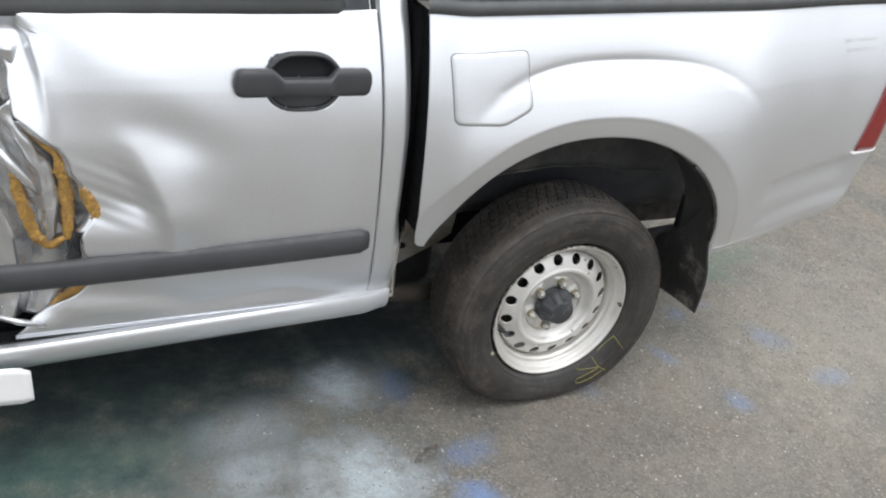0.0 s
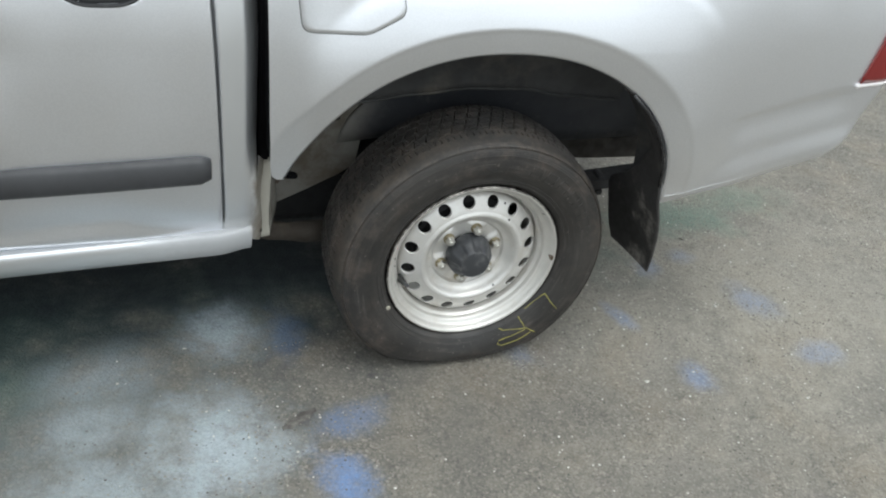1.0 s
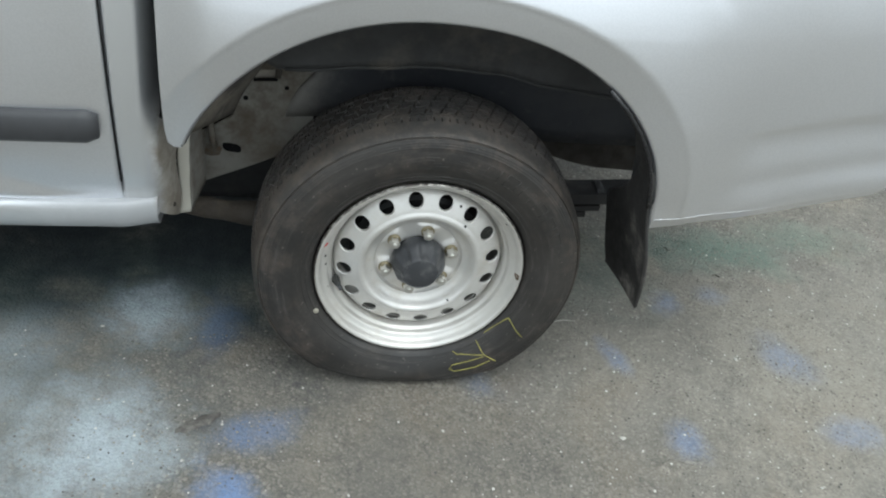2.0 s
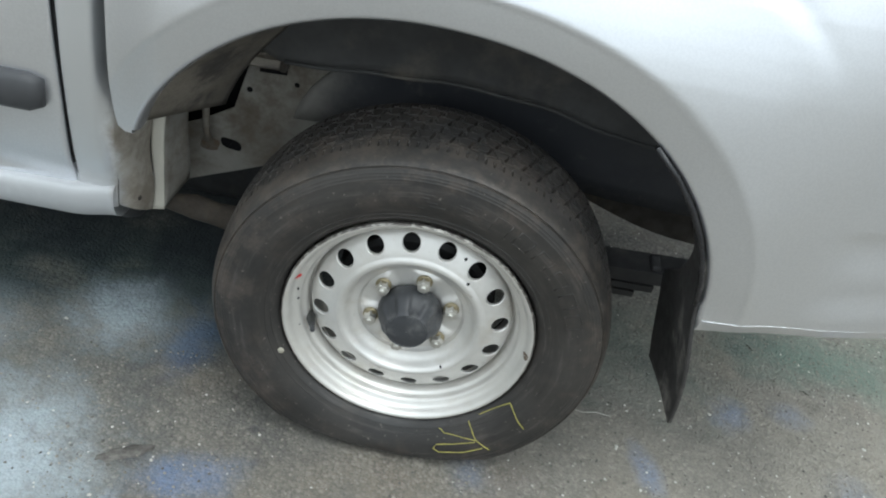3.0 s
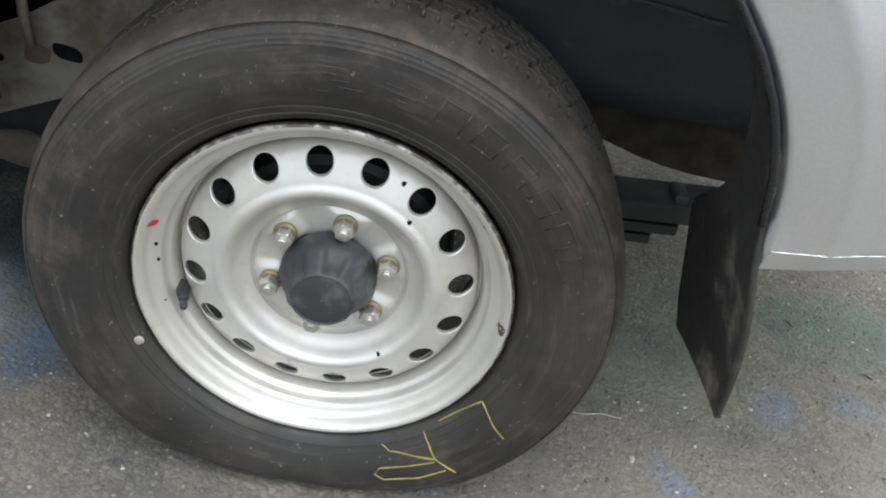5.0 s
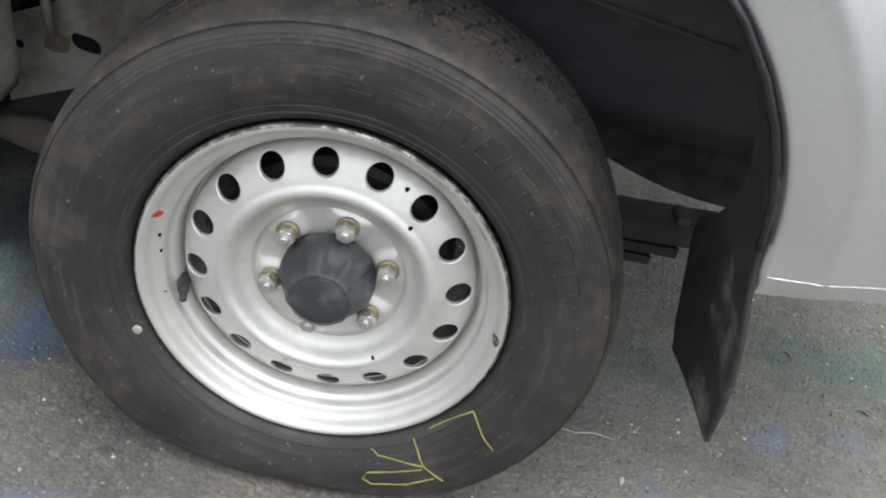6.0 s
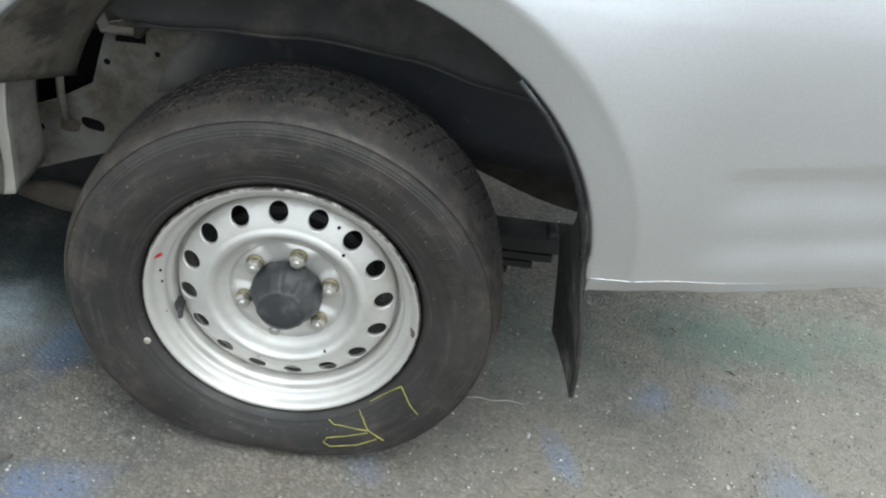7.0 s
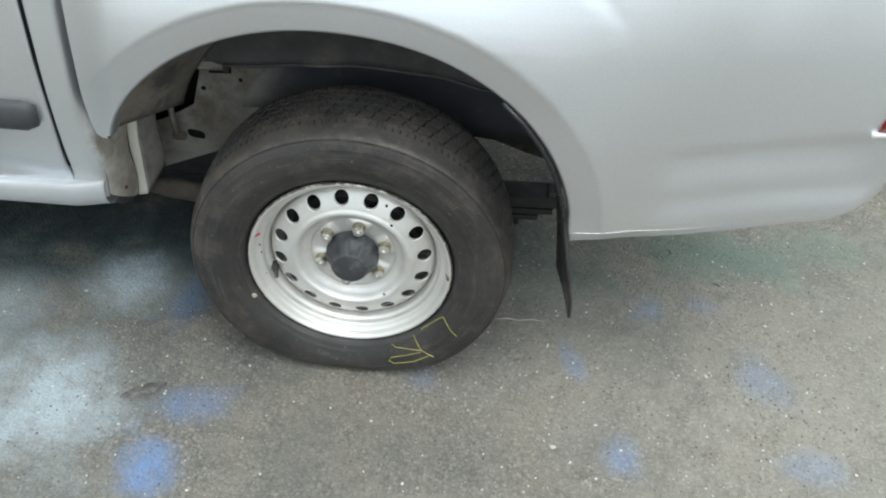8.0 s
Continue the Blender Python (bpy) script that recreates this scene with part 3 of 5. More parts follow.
def tail_lamp(parent):
    def lens(u, v):
        z = 0.752 + 0.36 * v
        x = 0.914 + 0.22 * (z - 0.745) + (0.105 + 0.02 * v) * u
        return x, bed_y(x, z) - 0.005, z
    bm = thicken(grid(14, 20, lens), (0, 0.03, 0))
    lamp = part("tail_lamp", bm, red_lens, parent, "red tail lamp with a pale lower edge")

    def edge(u, v):
        x = 0.906 + 0.108 * u
        z = 0.740 + 0.009 * v + 0.010 * u
        return x, bed_y(x, z) - 0.007, z
    part("lower_lens", thicken(grid(12, 2, edge), (0, 0.03, 0)), clear_lens, lamp)


tail_lamp(truck)


def disc_dot(rx, rz, y, radius, lift=0.0012):
    def fn(u, v):
        a = 2 * math.pi * u
        r = radius * (1, 0.92, 0.5, 0.02)[round(v * 3)]
        return rx + r * math.cos(a), y + (0.001, -lift, -lift * 1.2, -lift * 1.2)[round(v * 3)], rz + r * math.sin(a)
    return grid(16, 3, fn, close=True)


# ---------------------------------------------------------------- cab side: door, pillar, sill
def dent(x, z):
    """Inward push of the door skin: the soft buckle and the folds beside the tear."""
    def bump(cx, cz, sx, sz, turn=0.0):
        dx, dz = x - cx, z - cz
        c, s = math.cos(turn), math.sin(turn)
        return math.exp(-(((c * dx + s * dz) / sx) ** 2 + ((c * dz - s * dx) / sz) ** 2))
    y = 0.0
    # upper fold: a bright roll leaning back in front of it, a flat pushed-in field behind
    d = x - lerp_table([(0.80, -1.260), (0.865, -1.268), (0.98, -1.276), (1.087, -1.30)], z)
    on = sstep(0.70, 0.93, z) * (1 - sstep(1.05, 1.10, z))
    if d > 0:
        wide = lerp_table([(0.84, 0.08), (0.88, 0.125), (0.98, 0.15), (1.05, 0.10), (1.09, 0.04)], z)
        y += on * (0.013 * (d / 0.035) * math.exp(1 - d / 0.035) - 0.06 * (z - 0.93) * sstep(0.0, 0.02, d) * (1 - sstep(wide - 0.05, wide + 0.10, d)))
    else:
        y += on * (0.22 * (z - 0.90) * sstep(0.0, -0.02, d) + 0.9 * d * d)
    # pit whose rear edge stands up in a rounded ridge
    d2 = 0.86 * (x - lerp_table([(0.60, -1.040), (0.66, -1.045), (0.712, -1.057), (0.78, -1.085), (0.83, -1.108), (0.87, -1.13), (0.91, -1.165)], z))
    ridge = 0.025 * (1 - sstep(0.63, 0.90, z)) * (0.36 + 0.64 * sstep(0.59, 0.70, z)) * sstep(0.53, 0.57, z)
    y -= ridge * math.exp(-(d2 / (0.070 if d2 > 0 else 0.026)) ** 2)
    pit = sstep(0.004, -0.055, d2) * sstep(0.63, 0.72, z) * (1 - sstep(0.70, 0.865, z))
    y += 0.017 * pit
    # drawn creases in the pit, and the hollow above the ridge
    w = (z - 0.712) + 0.55 * (x + 1.057)
    y += pit * (0.0012 * math.sin(95 * w + 6 * x) + 0.0007 * math.sin(210 * w - 9 * x))
    y += 0.010 * bump(-1.035, 0.858, 0.085, 0.048, -0.45)
    # below the strip the skin bulges out in a wavy roll towards its lower edge
    low = lerp_table([(-1.40, 0.52), (-1.2, 0.497), (-1.10, 0.478), (-1.04, 0.458), (-1.0, 0.438), (-0.95, 0.440), (-0.88, 0.450), (-0.78, 0.452), (-0.67, 0.425), (-0.58, 0.41)], x)
    y += 0.0040 * math.exp(-((z - low - 0.012) / 0.030) ** 2) - 0.0075 * sstep(low + 0.010, low - 0.045, z)
    y += 0.06 * sstep(-1.24, -1.36, x) * sstep(0.86, 0.78, z) * sstep(0.42, 0.5, z)
    y += 0.0025 * noise.noise((x * 8, z * 6, 0.3)) * sstep(-0.98, -1.25, x)
    return y


def lean(z):
    """The door leans in towards its top more than the bed does."""
    return 0.26 * max(0.0, z - 0.84) ** 2


def door_y(x, z):
    return side_y(z) + lean(z) + dent(x, z)


def door_front(z):
    """The torn front edge of the door skin."""
    t = lerp_table([(0.40, -1.37), (0.445, -1.335), (0.48, -1.285), (0.505, -1.235), (0.53, -1.205), (0.58, -1.215), (0.645, -1.228), (0.665, -1.215), (0.70, -1.192), (0.74, -1.212), (0.79, -1.235), (0.843, -1.258), (0.885, -1.305), (0.908, -1.329), (0.95, -1.335), (1.02, -1.34), (1.055, -1.37), (1.10, -1.5)], z)
    return t + 0.008 * noise.noise((z * 30, 0.2, 0))


def door_rear(z):
    return lerp_table([(0.40, -0.571), (0.6, -0.577), (0.82, -0.585), (1.14, -0.60)], z)


def door(parent):
    def skin(u, v):
        z = 0.409 - 0.030 * u + 0.012 * u ** 3 + 0.70 * v
        x0, x1 = door_rear(z), door_front(z)
        x = x0 + (x1 - x0) * u
        y = door_y(x, z)
        y += (0.0005 + 0.0025 * sstep(0.72, 0.60, z)) * (1 - sstep(0.0, 0.006, x0 - x)) ** 2
        y += 0.006 * (1 - sstep(0.400, 0.412, z)) ** 2
        return x, y, z
    bm = grid(150, 130, skin)
    gone = [f for f in bm.faces if ((f.calc_center_median().x - HX) / 0.074) ** 4 + ((f.calc_center_median().z - HZ) / 0.054) ** 4 < 1]
    bmesh.ops.delete(bm, geom=gone, context="FACES")
    d = part("door", thicken(bm, (0, 0.006, 0)), door_paint, parent, "silver door skin, dented and torn at its front")

    def torn_edge(u, v):
        z = 0.655 + 0.245 * u
        x = door_front(z)
        a = 1.9 * v
        return x - 0.014 * math.sin(a) + 0.004 * noise.noise((z * 25, v * 2, 3)), door_y(x, z) + 0.003 + 0.026 * (1 - math.cos(a)) + 0.003 * noise.noise((z * 18, v, 7)), z - 0.006 * v
    part("torn_edge", thicken(grid(60, 10, torn_edge), (0, 0.002, 0)), bare_metal, d, "folded torn edge of bright metal")

    def mould(u, v):
        x = -0.596 - 0.80 * u
        prof = [(0.004, -0.027), (-0.008, -0.026), (-0.0135, -0.018), (-0.0150, 0.001), (-0.0125, 0.022), (-0.006, 0.031), (0.004, 0.033)]
        y, z = prof[round(v * 6)]
        tip = 0.72 + 0.28 * math.sqrt(min(1.0, u / 0.016))
        y, z = 0.004 + (y - 0.004) * tip, 0.003 + (z - 0.003) * tip
        return x, side_y(0.608) + y - 0.004, 0.580 + z - 0.016 * u - 0.02 * u * (1 - u)
    bm = grid(40, 6, mould)
    for i in (0, 40):
        bm.verts.ensure_lookup_table()
        bm.faces.new([bm.verts[i * 7 + j] for j in range(7)])
    part("side_moulding", bm, moulding_plastic, d, "dark grey plastic rubbing strip")
    door_handle(d)

    def sill(u, v):
        x = -0.672 - 0.73 * u
        prof = [(0.012, -0.012), (-0.012, -0.012), (-0.016, 0.0), (-0.014, 0.018), (-0.004, 0.024), (0.012, 0.026), (0.03, 0.05)]
        y, z = prof[round(v * 6)]
        end = min(1.0, u / 0.012) ** 0.5
        return x, side_y(1.12) + lean(1.12) + y * (0.2 + 0.8 * end), 1.113 + z * (0.5 + 0.5 * end) - 0.02 * u
    part("window_sill", grid(40, 6, sill), rail_plastic, d, "dark grey window sill trim")
    return d


HX, HZ = -0.772, 0.968


def door_handle(parent):
    yb = side_y(HZ) + lean(HZ)

    def sq(v, p):
        return math.copysign(abs(v) ** p, v)

    def bowl(u, v):
        # recess cup: a rounded rim on the skin, then a hollow behind it
        a = 2 * math.pi * u
        i = round(v * 7)
        r = (1.0, 1.0, 0.97, 0.90, 0.84, 0.80, 0.60, 0.02)[i]
        y = (0.006, -0.004, -0.009, -0.009, -0.002, 0.022, 0.032, 0.034)[i]
        ca, sa = math.cos(a), math.sin(a)
        pz = 0.063 * sq(sa, 0.7) * r
        px = 0.086 * sq(ca, 0.6) * r * (1 - 0.20 * (abs(pz) / 0.063) ** 2)
        return HX + px, yb + y + 0.35 * (pz) * 0.3, HZ + pz
    h = part("handle", grid(64, 7, bowl, close=True), moulding_plastic, parent, "dark grey plastic door handle")

    def bar(u, v):
        x = HX - 0.149 + 0.298 * u
        e = min(u, 1 - u)
        mid = 1 - sstep(0.16, 0.24, abs(u - 0.5))
        half = (0.030 - 0.011 * mid) * (0.3 + 0.7 * math.sqrt(1 - (1 - min(1.0, e / 0.06)) ** 2))
        a = 2 * math.pi * v
        zc = HZ + 0.002 - 0.004 * mid
        return x, yb - 0.010 - 0.013 * mid + (0.014 + 0.002 * mid) * sq(math.cos(a), 0.6) * (0.4 + 0.6 * min(1.0, e / 0.03) ** 0.5), zc + half * sq(math.sin(a), 0.55)
    bm = grid(70, 20, bar)
    bm.verts.ensure_lookup_table()
    for i in (0, 70):
        bm.faces.new([bm.verts[i * 21 + j] for j in range(20)])
    part("grip", bm, moulding_plastic, h)

    def lower(u, v):
        # curved plate under the grip that closes the lower half of the cup
        a = math.pi * (1 + u)
        r = 0.92 * v
        pz = 0.063 * sq(math.sin(a), 0.7) * r
        return HX + 0.086 * sq(math.cos(a), 0.6) * r * (1 - 0.2 * (abs(pz) / 0.063) ** 2), yb - 0.006 + 0.010 * (1 - v), HZ + pz
    part("lower_plate", grid(30, 8, lower), moulding_plastic, h)


the_door = door(truck)


def cab_corner(parent):
    # strip behind the door: starts behind the door's edge and comes level with it
    def fn(u, v):
        z = 0.37 + 0.77 * v
        x0 = door_rear(z) - 0.012
        xe = lerp_table([(0.36, -0.509), (0.58, -0.501), (0.84, -0.498), (1.14, -0.508)], z)
        x = x0 + (xe - x0) * u
        k = 1 - sstep(0.001, 0.007, x - door_rear(z))
        return x, door_y(x, z) + 0.005 + 0.014 * k * sstep(0.40, 0.46, z) - 0.004 * sstep(0.45, 0.40, z) + (0.0100 + 0.0400 * sstep(0.52, 0.64, z)) * max(0, (u - 0.64) / 0.36) ** 2, z
    part("cab_corner", grid(24, 60, fn), splashed_paint, parent, "silver cab rear corner stained with mud")

    # dark strip added to paint the shade in the door's shut line
    def seal(u, v):
        z = 0.43 + 0.70 * v
        x = door_rear(z) + 0.0030 - 0.013 * u
        return x, door_y(x, z) + 0.0180 - 0.002 * math.sin(math.pi * u), z
    part("shut_line_shade", grid(4, 40, seal), rubber, parent, "dark strip for the shade in the door shut line")

    # black sheet painting the shade inside the gap, above
    def inside(u, v):
        z = 0.60 + 0.54 * v
        xe = lerp_table([(0.36, -0.509), (0.58, -0.501), (0.84, -0.498), (1.14, -0.508)], z)
        return xe + 0.006 * u, side_y(z) + 0.052 + 0.12 * u, z
    part("gap_inner_shade", grid(4, 20, inside), shade_chip_black, parent)

    # mud stained tail, turning in towards the wheel
    def tail(u, v):
        low = 0.372 - 0.048 * u
        high = 0.600 - 0.068 * u
        z = low + (high - low) * v
        x0 = lerp_table([(0.36, -0.5095), (0.58, -0.5015)], z)
        x = x0 + (-0.480 - x0) * math.sin(u * math.pi / 2) + 0.004 * math.sin(2.5 * math.pi * v) * u
        return x, door_y(-0.5, z) * (1 - u) + 0.0155 + 0.040 * u + 0.048 * u * u, z
    part("corner_tail", grid(24, 24, tail), splashed_paint, parent)
    def seam(u, v):
        z = 0.323 + 0.205 * v
        bend = 0.0015 * math.sin(2.5 * math.pi * v)
        return -0.480 + bend + 0.022 * u, 0.1045 - 0.004 * u + 0.004 * math.sin(6 * v), z + 0.008 * u
    part("seam_edge", thicken(grid(5, 20, seam), (0, 0.004, 0)), cream_mat, parent, "cream primer seam edge")

    def back(u, v):
        bend = 0.0015 * math.sin(2.5 * math.pi * v)
        return -0.458 + bend + 0.024 * u * (1 - 0.3 * v), 0.1015 + 0.060 * u, 0.331 + 0.205 * v + 0.035 * u * (1 - v)
    part("inner_corner", thicken(grid(6, 12, back), (-0.003, 0.003, 0)), dirty_metal, parent)
    part("drain_hole", disc_dot(-0.4865, 0.375, 0.0610, 0.005, 0.003), mud_metal, parent)


cab_corner(truck)


def rocker(parent):
    prof = [(0.016, 0.410), (0.001, 0.4095), (-0.0030, 0.4083), (-0.0060, 0.4045), (-0.0078, 0.397), (-0.0076, 0.388), (-0.0054, 0.374), (0.000, 0.360), (0.009, 0.347), (0.026, 0.334), (0.09, 0.322), (0.3, 0.31)]

    def fn(u, v):
        x = -0.510 - 1.09 * u
        y, z = prof[round(v * (len(prof) - 1))]
        return x, y + side_y(0.45) * 0.3 + 0.002 + 0.016 * (1 - sstep(0.0, 0.065, u)), z - 0.042 * u + 0.006
    part("rocker_panel", grid(80, len(prof) - 1, fn), splashed_paint, parent, "silver painted sill")


rocker(truck)


# ---------------------------------------------------------------- wheel
SIDEWALL = [(0.2085, -0.012), (0.2122, -0.018), (0.2145, -0.026), (0.2185, -0.034), (0.2265, -0.0407), (0.2276, -0.0416), (0.2287, -0.0412), (0.2355, -0.0450), (0.2368, -0.0458), (0.2378, -0.0454), (0.250, -0.0520), (0.262, -0.0555),
            (0.278, -0.0560), (0.292, -0.0550), (0.3012, -0.0531), (0.3019, -0.0532), (0.3026, -0.0527), (0.3058, -0.0517), (0.3065, -0.0518), (0.3072, -0.0513), (0.3104, -0.0500), (0.3111, -0.0501), (0.3118, -0.0496),
            (0.3172, -0.0478), (0.3182, -0.0452), (0.3196, -0.0452), (0.3206, -0.0466), (0.3240, -0.0425), (0.3275, -0.0355), (0.3302, -0.0270), (0.3320, -0.0180)]
TREAD_Y = [-0.0130 + 0.0020 * k for k in range(66)]


def tyre_mesh():
    prof = list(SIDEWALL) + [(None, y) for y in TREAD_Y] + [(0.329, 0.134), (0.321, 0.144), (0.305, 0.154), (0.28, 0.158), (0.25, 0.15), (0.222, 0.14), (0.2085, 0.125)]
    seg = 1440
    pitch = 72

    def fn(u, v):
        r, y = prof[round(v * (len(prof) - 1))]
        k = u * pitch
        if r is None:
            c = (y - 0.05) / 0.075
            r = TYRE_R - 0.005 * c * c
            if y < 0.003:
                # short ticks cut into the shoulder
                if -0.011 < y and (2 * k) % 1 < 0.14:
                    r -= 0.003
            elif y > 0.008:
                lane = (y - 0.010) / 0.024
                n = math.floor(lane)
                f = lane - n
                zig = 0.16 * (1 if (k + 0.5 * n) % 1 < 0.5 else -1)
                if abs(f - 0.12 - zig) < 0.085:
                    r -= 0.009
                elif f > 0.25 and (k + 0.37 * n + 0.30 * f) % 1 < 0.13:
                    r -= 0.009
                elif 0.35 < f < 0.85 and (k + 0.37 * n + 0.55 - 0.2 * f) % 1 < 0.08:
                    r -= 0.003
        a = 2 * math.pi * u
        x, z = r * math.cos(a), r * math.sin(a)
        floor_z = -HUB_Z
        low = floor_z + 0.045
        if z < low:
            # squash over the contact patch, bulging sideways
            t = (low - z) / (TYRE_R - HUB_Z + 0.045)
            z = low - 0.045 * min(1.0, t * 0.6 + 0.4 * t * t)
            if y < 0.0:
                y -= 0.005 * sstep(0, 0.6, t) * (1 - sstep(0.7, 1.0, t))
            z = max(z, floor_z)
        return x, y, z
    bm = grid(seg, len(prof) - 1, fn, close=True)
    bmesh.ops.recalc_face_normals(bm, faces=list(bm.faces))
    return bm


DISC = [(0.052, 0.021), (0.060, 0.0205), (0.080, 0.0200), (0.0865, 0.0190), (0.0890, 0.0165), (0.0915, 0.0125), (0.095, 0.0112), (0.101, 0.0080), (0.106, 0.0025), (0.110, -0.0045), (0.114, -0.0105), (0.118, -0.0132), (0.122, -0.0136), (0.126, -0.0120), (0.1290, -0.0098), (0.1325, -0.0086), (0.137, -0.0072), (0.152, 0.000), (0.166, 0.0085), (0.1690, 0.0112), (0.1710, 0.0160), (0.1725, 0.028)]


def disc_y(r):
    return lerp_table(DISC, r)


def rim_mesh():
    # the outer dish, flange and barrel
    prof = [(0.172, 0.03), (0.1755, 0.0295), (0.1768, 0.020), (0.1775, 0.009), (0.1790, 0.0045), (0.1800, 0.0030), (0.1828, 0.0005), (0.1840, -0.0020), (0.1852, -0.0070), (0.1862, -0.0105), (0.1880, -0.0125), (0.1910, -0.0140), (0.1945, -0.0160),
            (0.1965, -0.0180), (0.1980, -0.0205), (0.1996, -0.0240), (0.2012, -0.0290), (0.2030, -0.0320), (0.2050, -0.0344), (0.2080, -0.0354), (0.2098, -0.0352), (0.2118, -0.0335), (0.2125, -0.0295), (0.2105, -0.0245), (0.2075, -0.019), (0.19, -0.012), (0.180, 0.03), (0.180, 0.12), (0.205, 0.125), (0.21, 0.13)]
    return lathe(prof, 160)


def disc_mesh():
    """The pressed wheel disc with its ring of sixteen round holes and pads for the nuts."""
    bm = bmesh.new()

    def put(r, a, dy=0.0):
        y = disc_y(r) + dy
        if 0.052 < r < 0.096:
            near = min(abs((a - math.radians(140.5) + math.pi / 6 * k * 2 + math.pi) % (2 * math.pi) - math.pi) for k in range(6))
            y -= 0.0060 * (1 - sstep(0.16, 0.40, near)) * (1 - sstep(0.080, 0.0885, r)) * sstep(0.050, 0.058, r)
        return bm.verts.new((r * math.cos(a), y, r * math.sin(a)))

    def rings(radii, seg, a0):
        rows = [[put(r, a0 + 2 * math.pi * i / seg) for i in range(seg)] for r in radii]
        for p, q in zip(rows, rows[1:]):
            for i in range(seg):
                bm.faces.new((p[i], p[(i + 1) % seg], q[(i + 1) % seg], q[i]))
        return rows
    a0 = math.radians(98.88 + 11.25)
    per = 12
    inner = rings([0.045, 0.052, 0.056, 0.060, 0.066, 0.072, 0.079, 0.082, 0.085, 0.0865, 0.089, 0.0915, 0.095, 0.098, 0.101, 0.1035, 0.106, 0.108, 0.110, 0.112, 0.114, 0.116, 0.118, 0.120, 0.122, 0.124, 0.126, 0.128, 0.1295, 0.131, 0.133, 0.1355], 16 * per, a0)
    outer = rings([0.1685, 0.1708, 0.1725], 16 * per, a0)
    hole_r = 0.0144
    for k in range(16):
        ac = a0 + 2 * math.pi * (k + 0.5) / 16
        i0 = k * per
        lowv = [inner[-1][(i0 + j) % (16 * per)] for j in range(per + 1)]
        topv = [outer[0][(i0 + j) % (16 * per)] for j in range(per + 1)]
        mids = 3
        sides = hole_sides.setdefault(k, [put(0.1355 + (0.1685 - 0.1355) * (j + 1) / (mids + 1), a0 + 2 * math.pi * k / 16) for j in range(mids)])
        nxt = hole_sides.setdefault((k + 1) % 16, [put(0.1355 + (0.1685 - 0.1355) * (j + 1) / (mids + 1), a0 + 2 * math.pi * (k + 1) / 16) for j in range(mids)])
        loop = lowv + nxt + list(reversed(topv)) + list(reversed(sides))
        cx, cz = 0.152 * math.cos(ac), 0.152 * math.sin(ac)
        ring1, ring2, ring3 = [], [], []
        for vert in loop:
            d = Vector((vert.co.x - cx, 0, vert.co.z - cz)).normalized()
            for ring, rad, dy in ((ring1, hole_r + 0.0012, 0.0), (ring2, hole_r, 0.0012), (ring3, hole_r, 0.006)):
                x, z = cx + d.x * rad, cz + d.z * rad
                ring.append(bm.verts.new((x, disc_y(math.hypot(x, z)) + dy, z)))
        n = len(loop)
        for p, q in ((loop, ring1), (ring1, ring2), (ring2, ring3)):
            for i in range(n):
                bm.faces.new((p[i], p[(i + 1) % n], q[(i + 1) % n], q[i]))
    hole_sides.clear()
    bmesh.ops.recalc_face_normals(bm, faces=list(bm.faces))
    return bm


hole_sides = {}


def nut_mesh():
    """A hexagonal wheel nut with a rounded crown, along -y."""
    bm = bmesh.new()
    rows = []
    for r, y, hexa in ((0.0112, -0.004, 1), (0.0116, -0.0060, 1), (0.0116, -0.0160, 1), (0.0104, -0.0176, 0.5), (0.0070, -0.0182, 0), (0.0050, -0.0180, 0), (0.0048, -0.0212, 0), (0.0038, -0.0220, 0), (0.0008, -0.0222, 0)):
        row = []
        for i in range(24):
            a = 2 * math.pi * i / 24
            rr = r * (1 - hexa * (1 - math.cos(math.pi / 6) / math.cos((a % (math.pi / 3)) - math.pi / 6)))
            row.append(bm.verts.new((rr * math.cos(a), y, rr * math.sin(a))))
        rows.append(row)
    for p, q in zip(rows, rows[1:]):
        for i in range(24):
            bm.faces.new((p[i], p[(i + 1) % 24], q[(i + 1) % 24], q[i]))
    bm.faces.new(rows[-1])
    bmesh.ops.recalc_face_normals(bm, faces=list(bm.faces))
    return bm


def hub_mesh():
    """Ribbed plastic hub cap, tapering to a flat round face."""
    prof = [(0.0560, 0.016), (0.0575, 0.008), (0.0570, -0.004), (0.0550, -0.012), (0.0495, -0.020), (0.0430, -0.029), (0.0390, -0.036), (0.0365, -0.0395), (0.0345, -0.0405), (0.0335, -0.0395), (0.0325, -0.0395), (0.031, -0.0402), (0.010, -0.0402), (0.0005, -0.0402)]

    def fn(u, v):
        i = round(v * (len(prof) - 1))
        r, y = prof[i]
        r *= 0.97
        a = 2 * math.pi * u
        if 2 <= i <= 6:
            w = [0.3, 0.8, 1.0, 0.9, 0.4][i - 2]
            r *= 1 - 0.12 * w * sstep(0.25, 0.75, 0.5 + 0.5 * math.cos(6 * (a - math.radians(140.5))))
        return r * math.cos(a), y, r * math.sin(a)
    bm = grid(96, len(prof) - 1, fn, close=True)
    bmesh.ops.recalc_face_normals(bm, faces=list(bm.faces))
    return bm


def sidewall_y(r):
    return lerp_table([(a, b) for a, b in SIDEWALL if a], r)


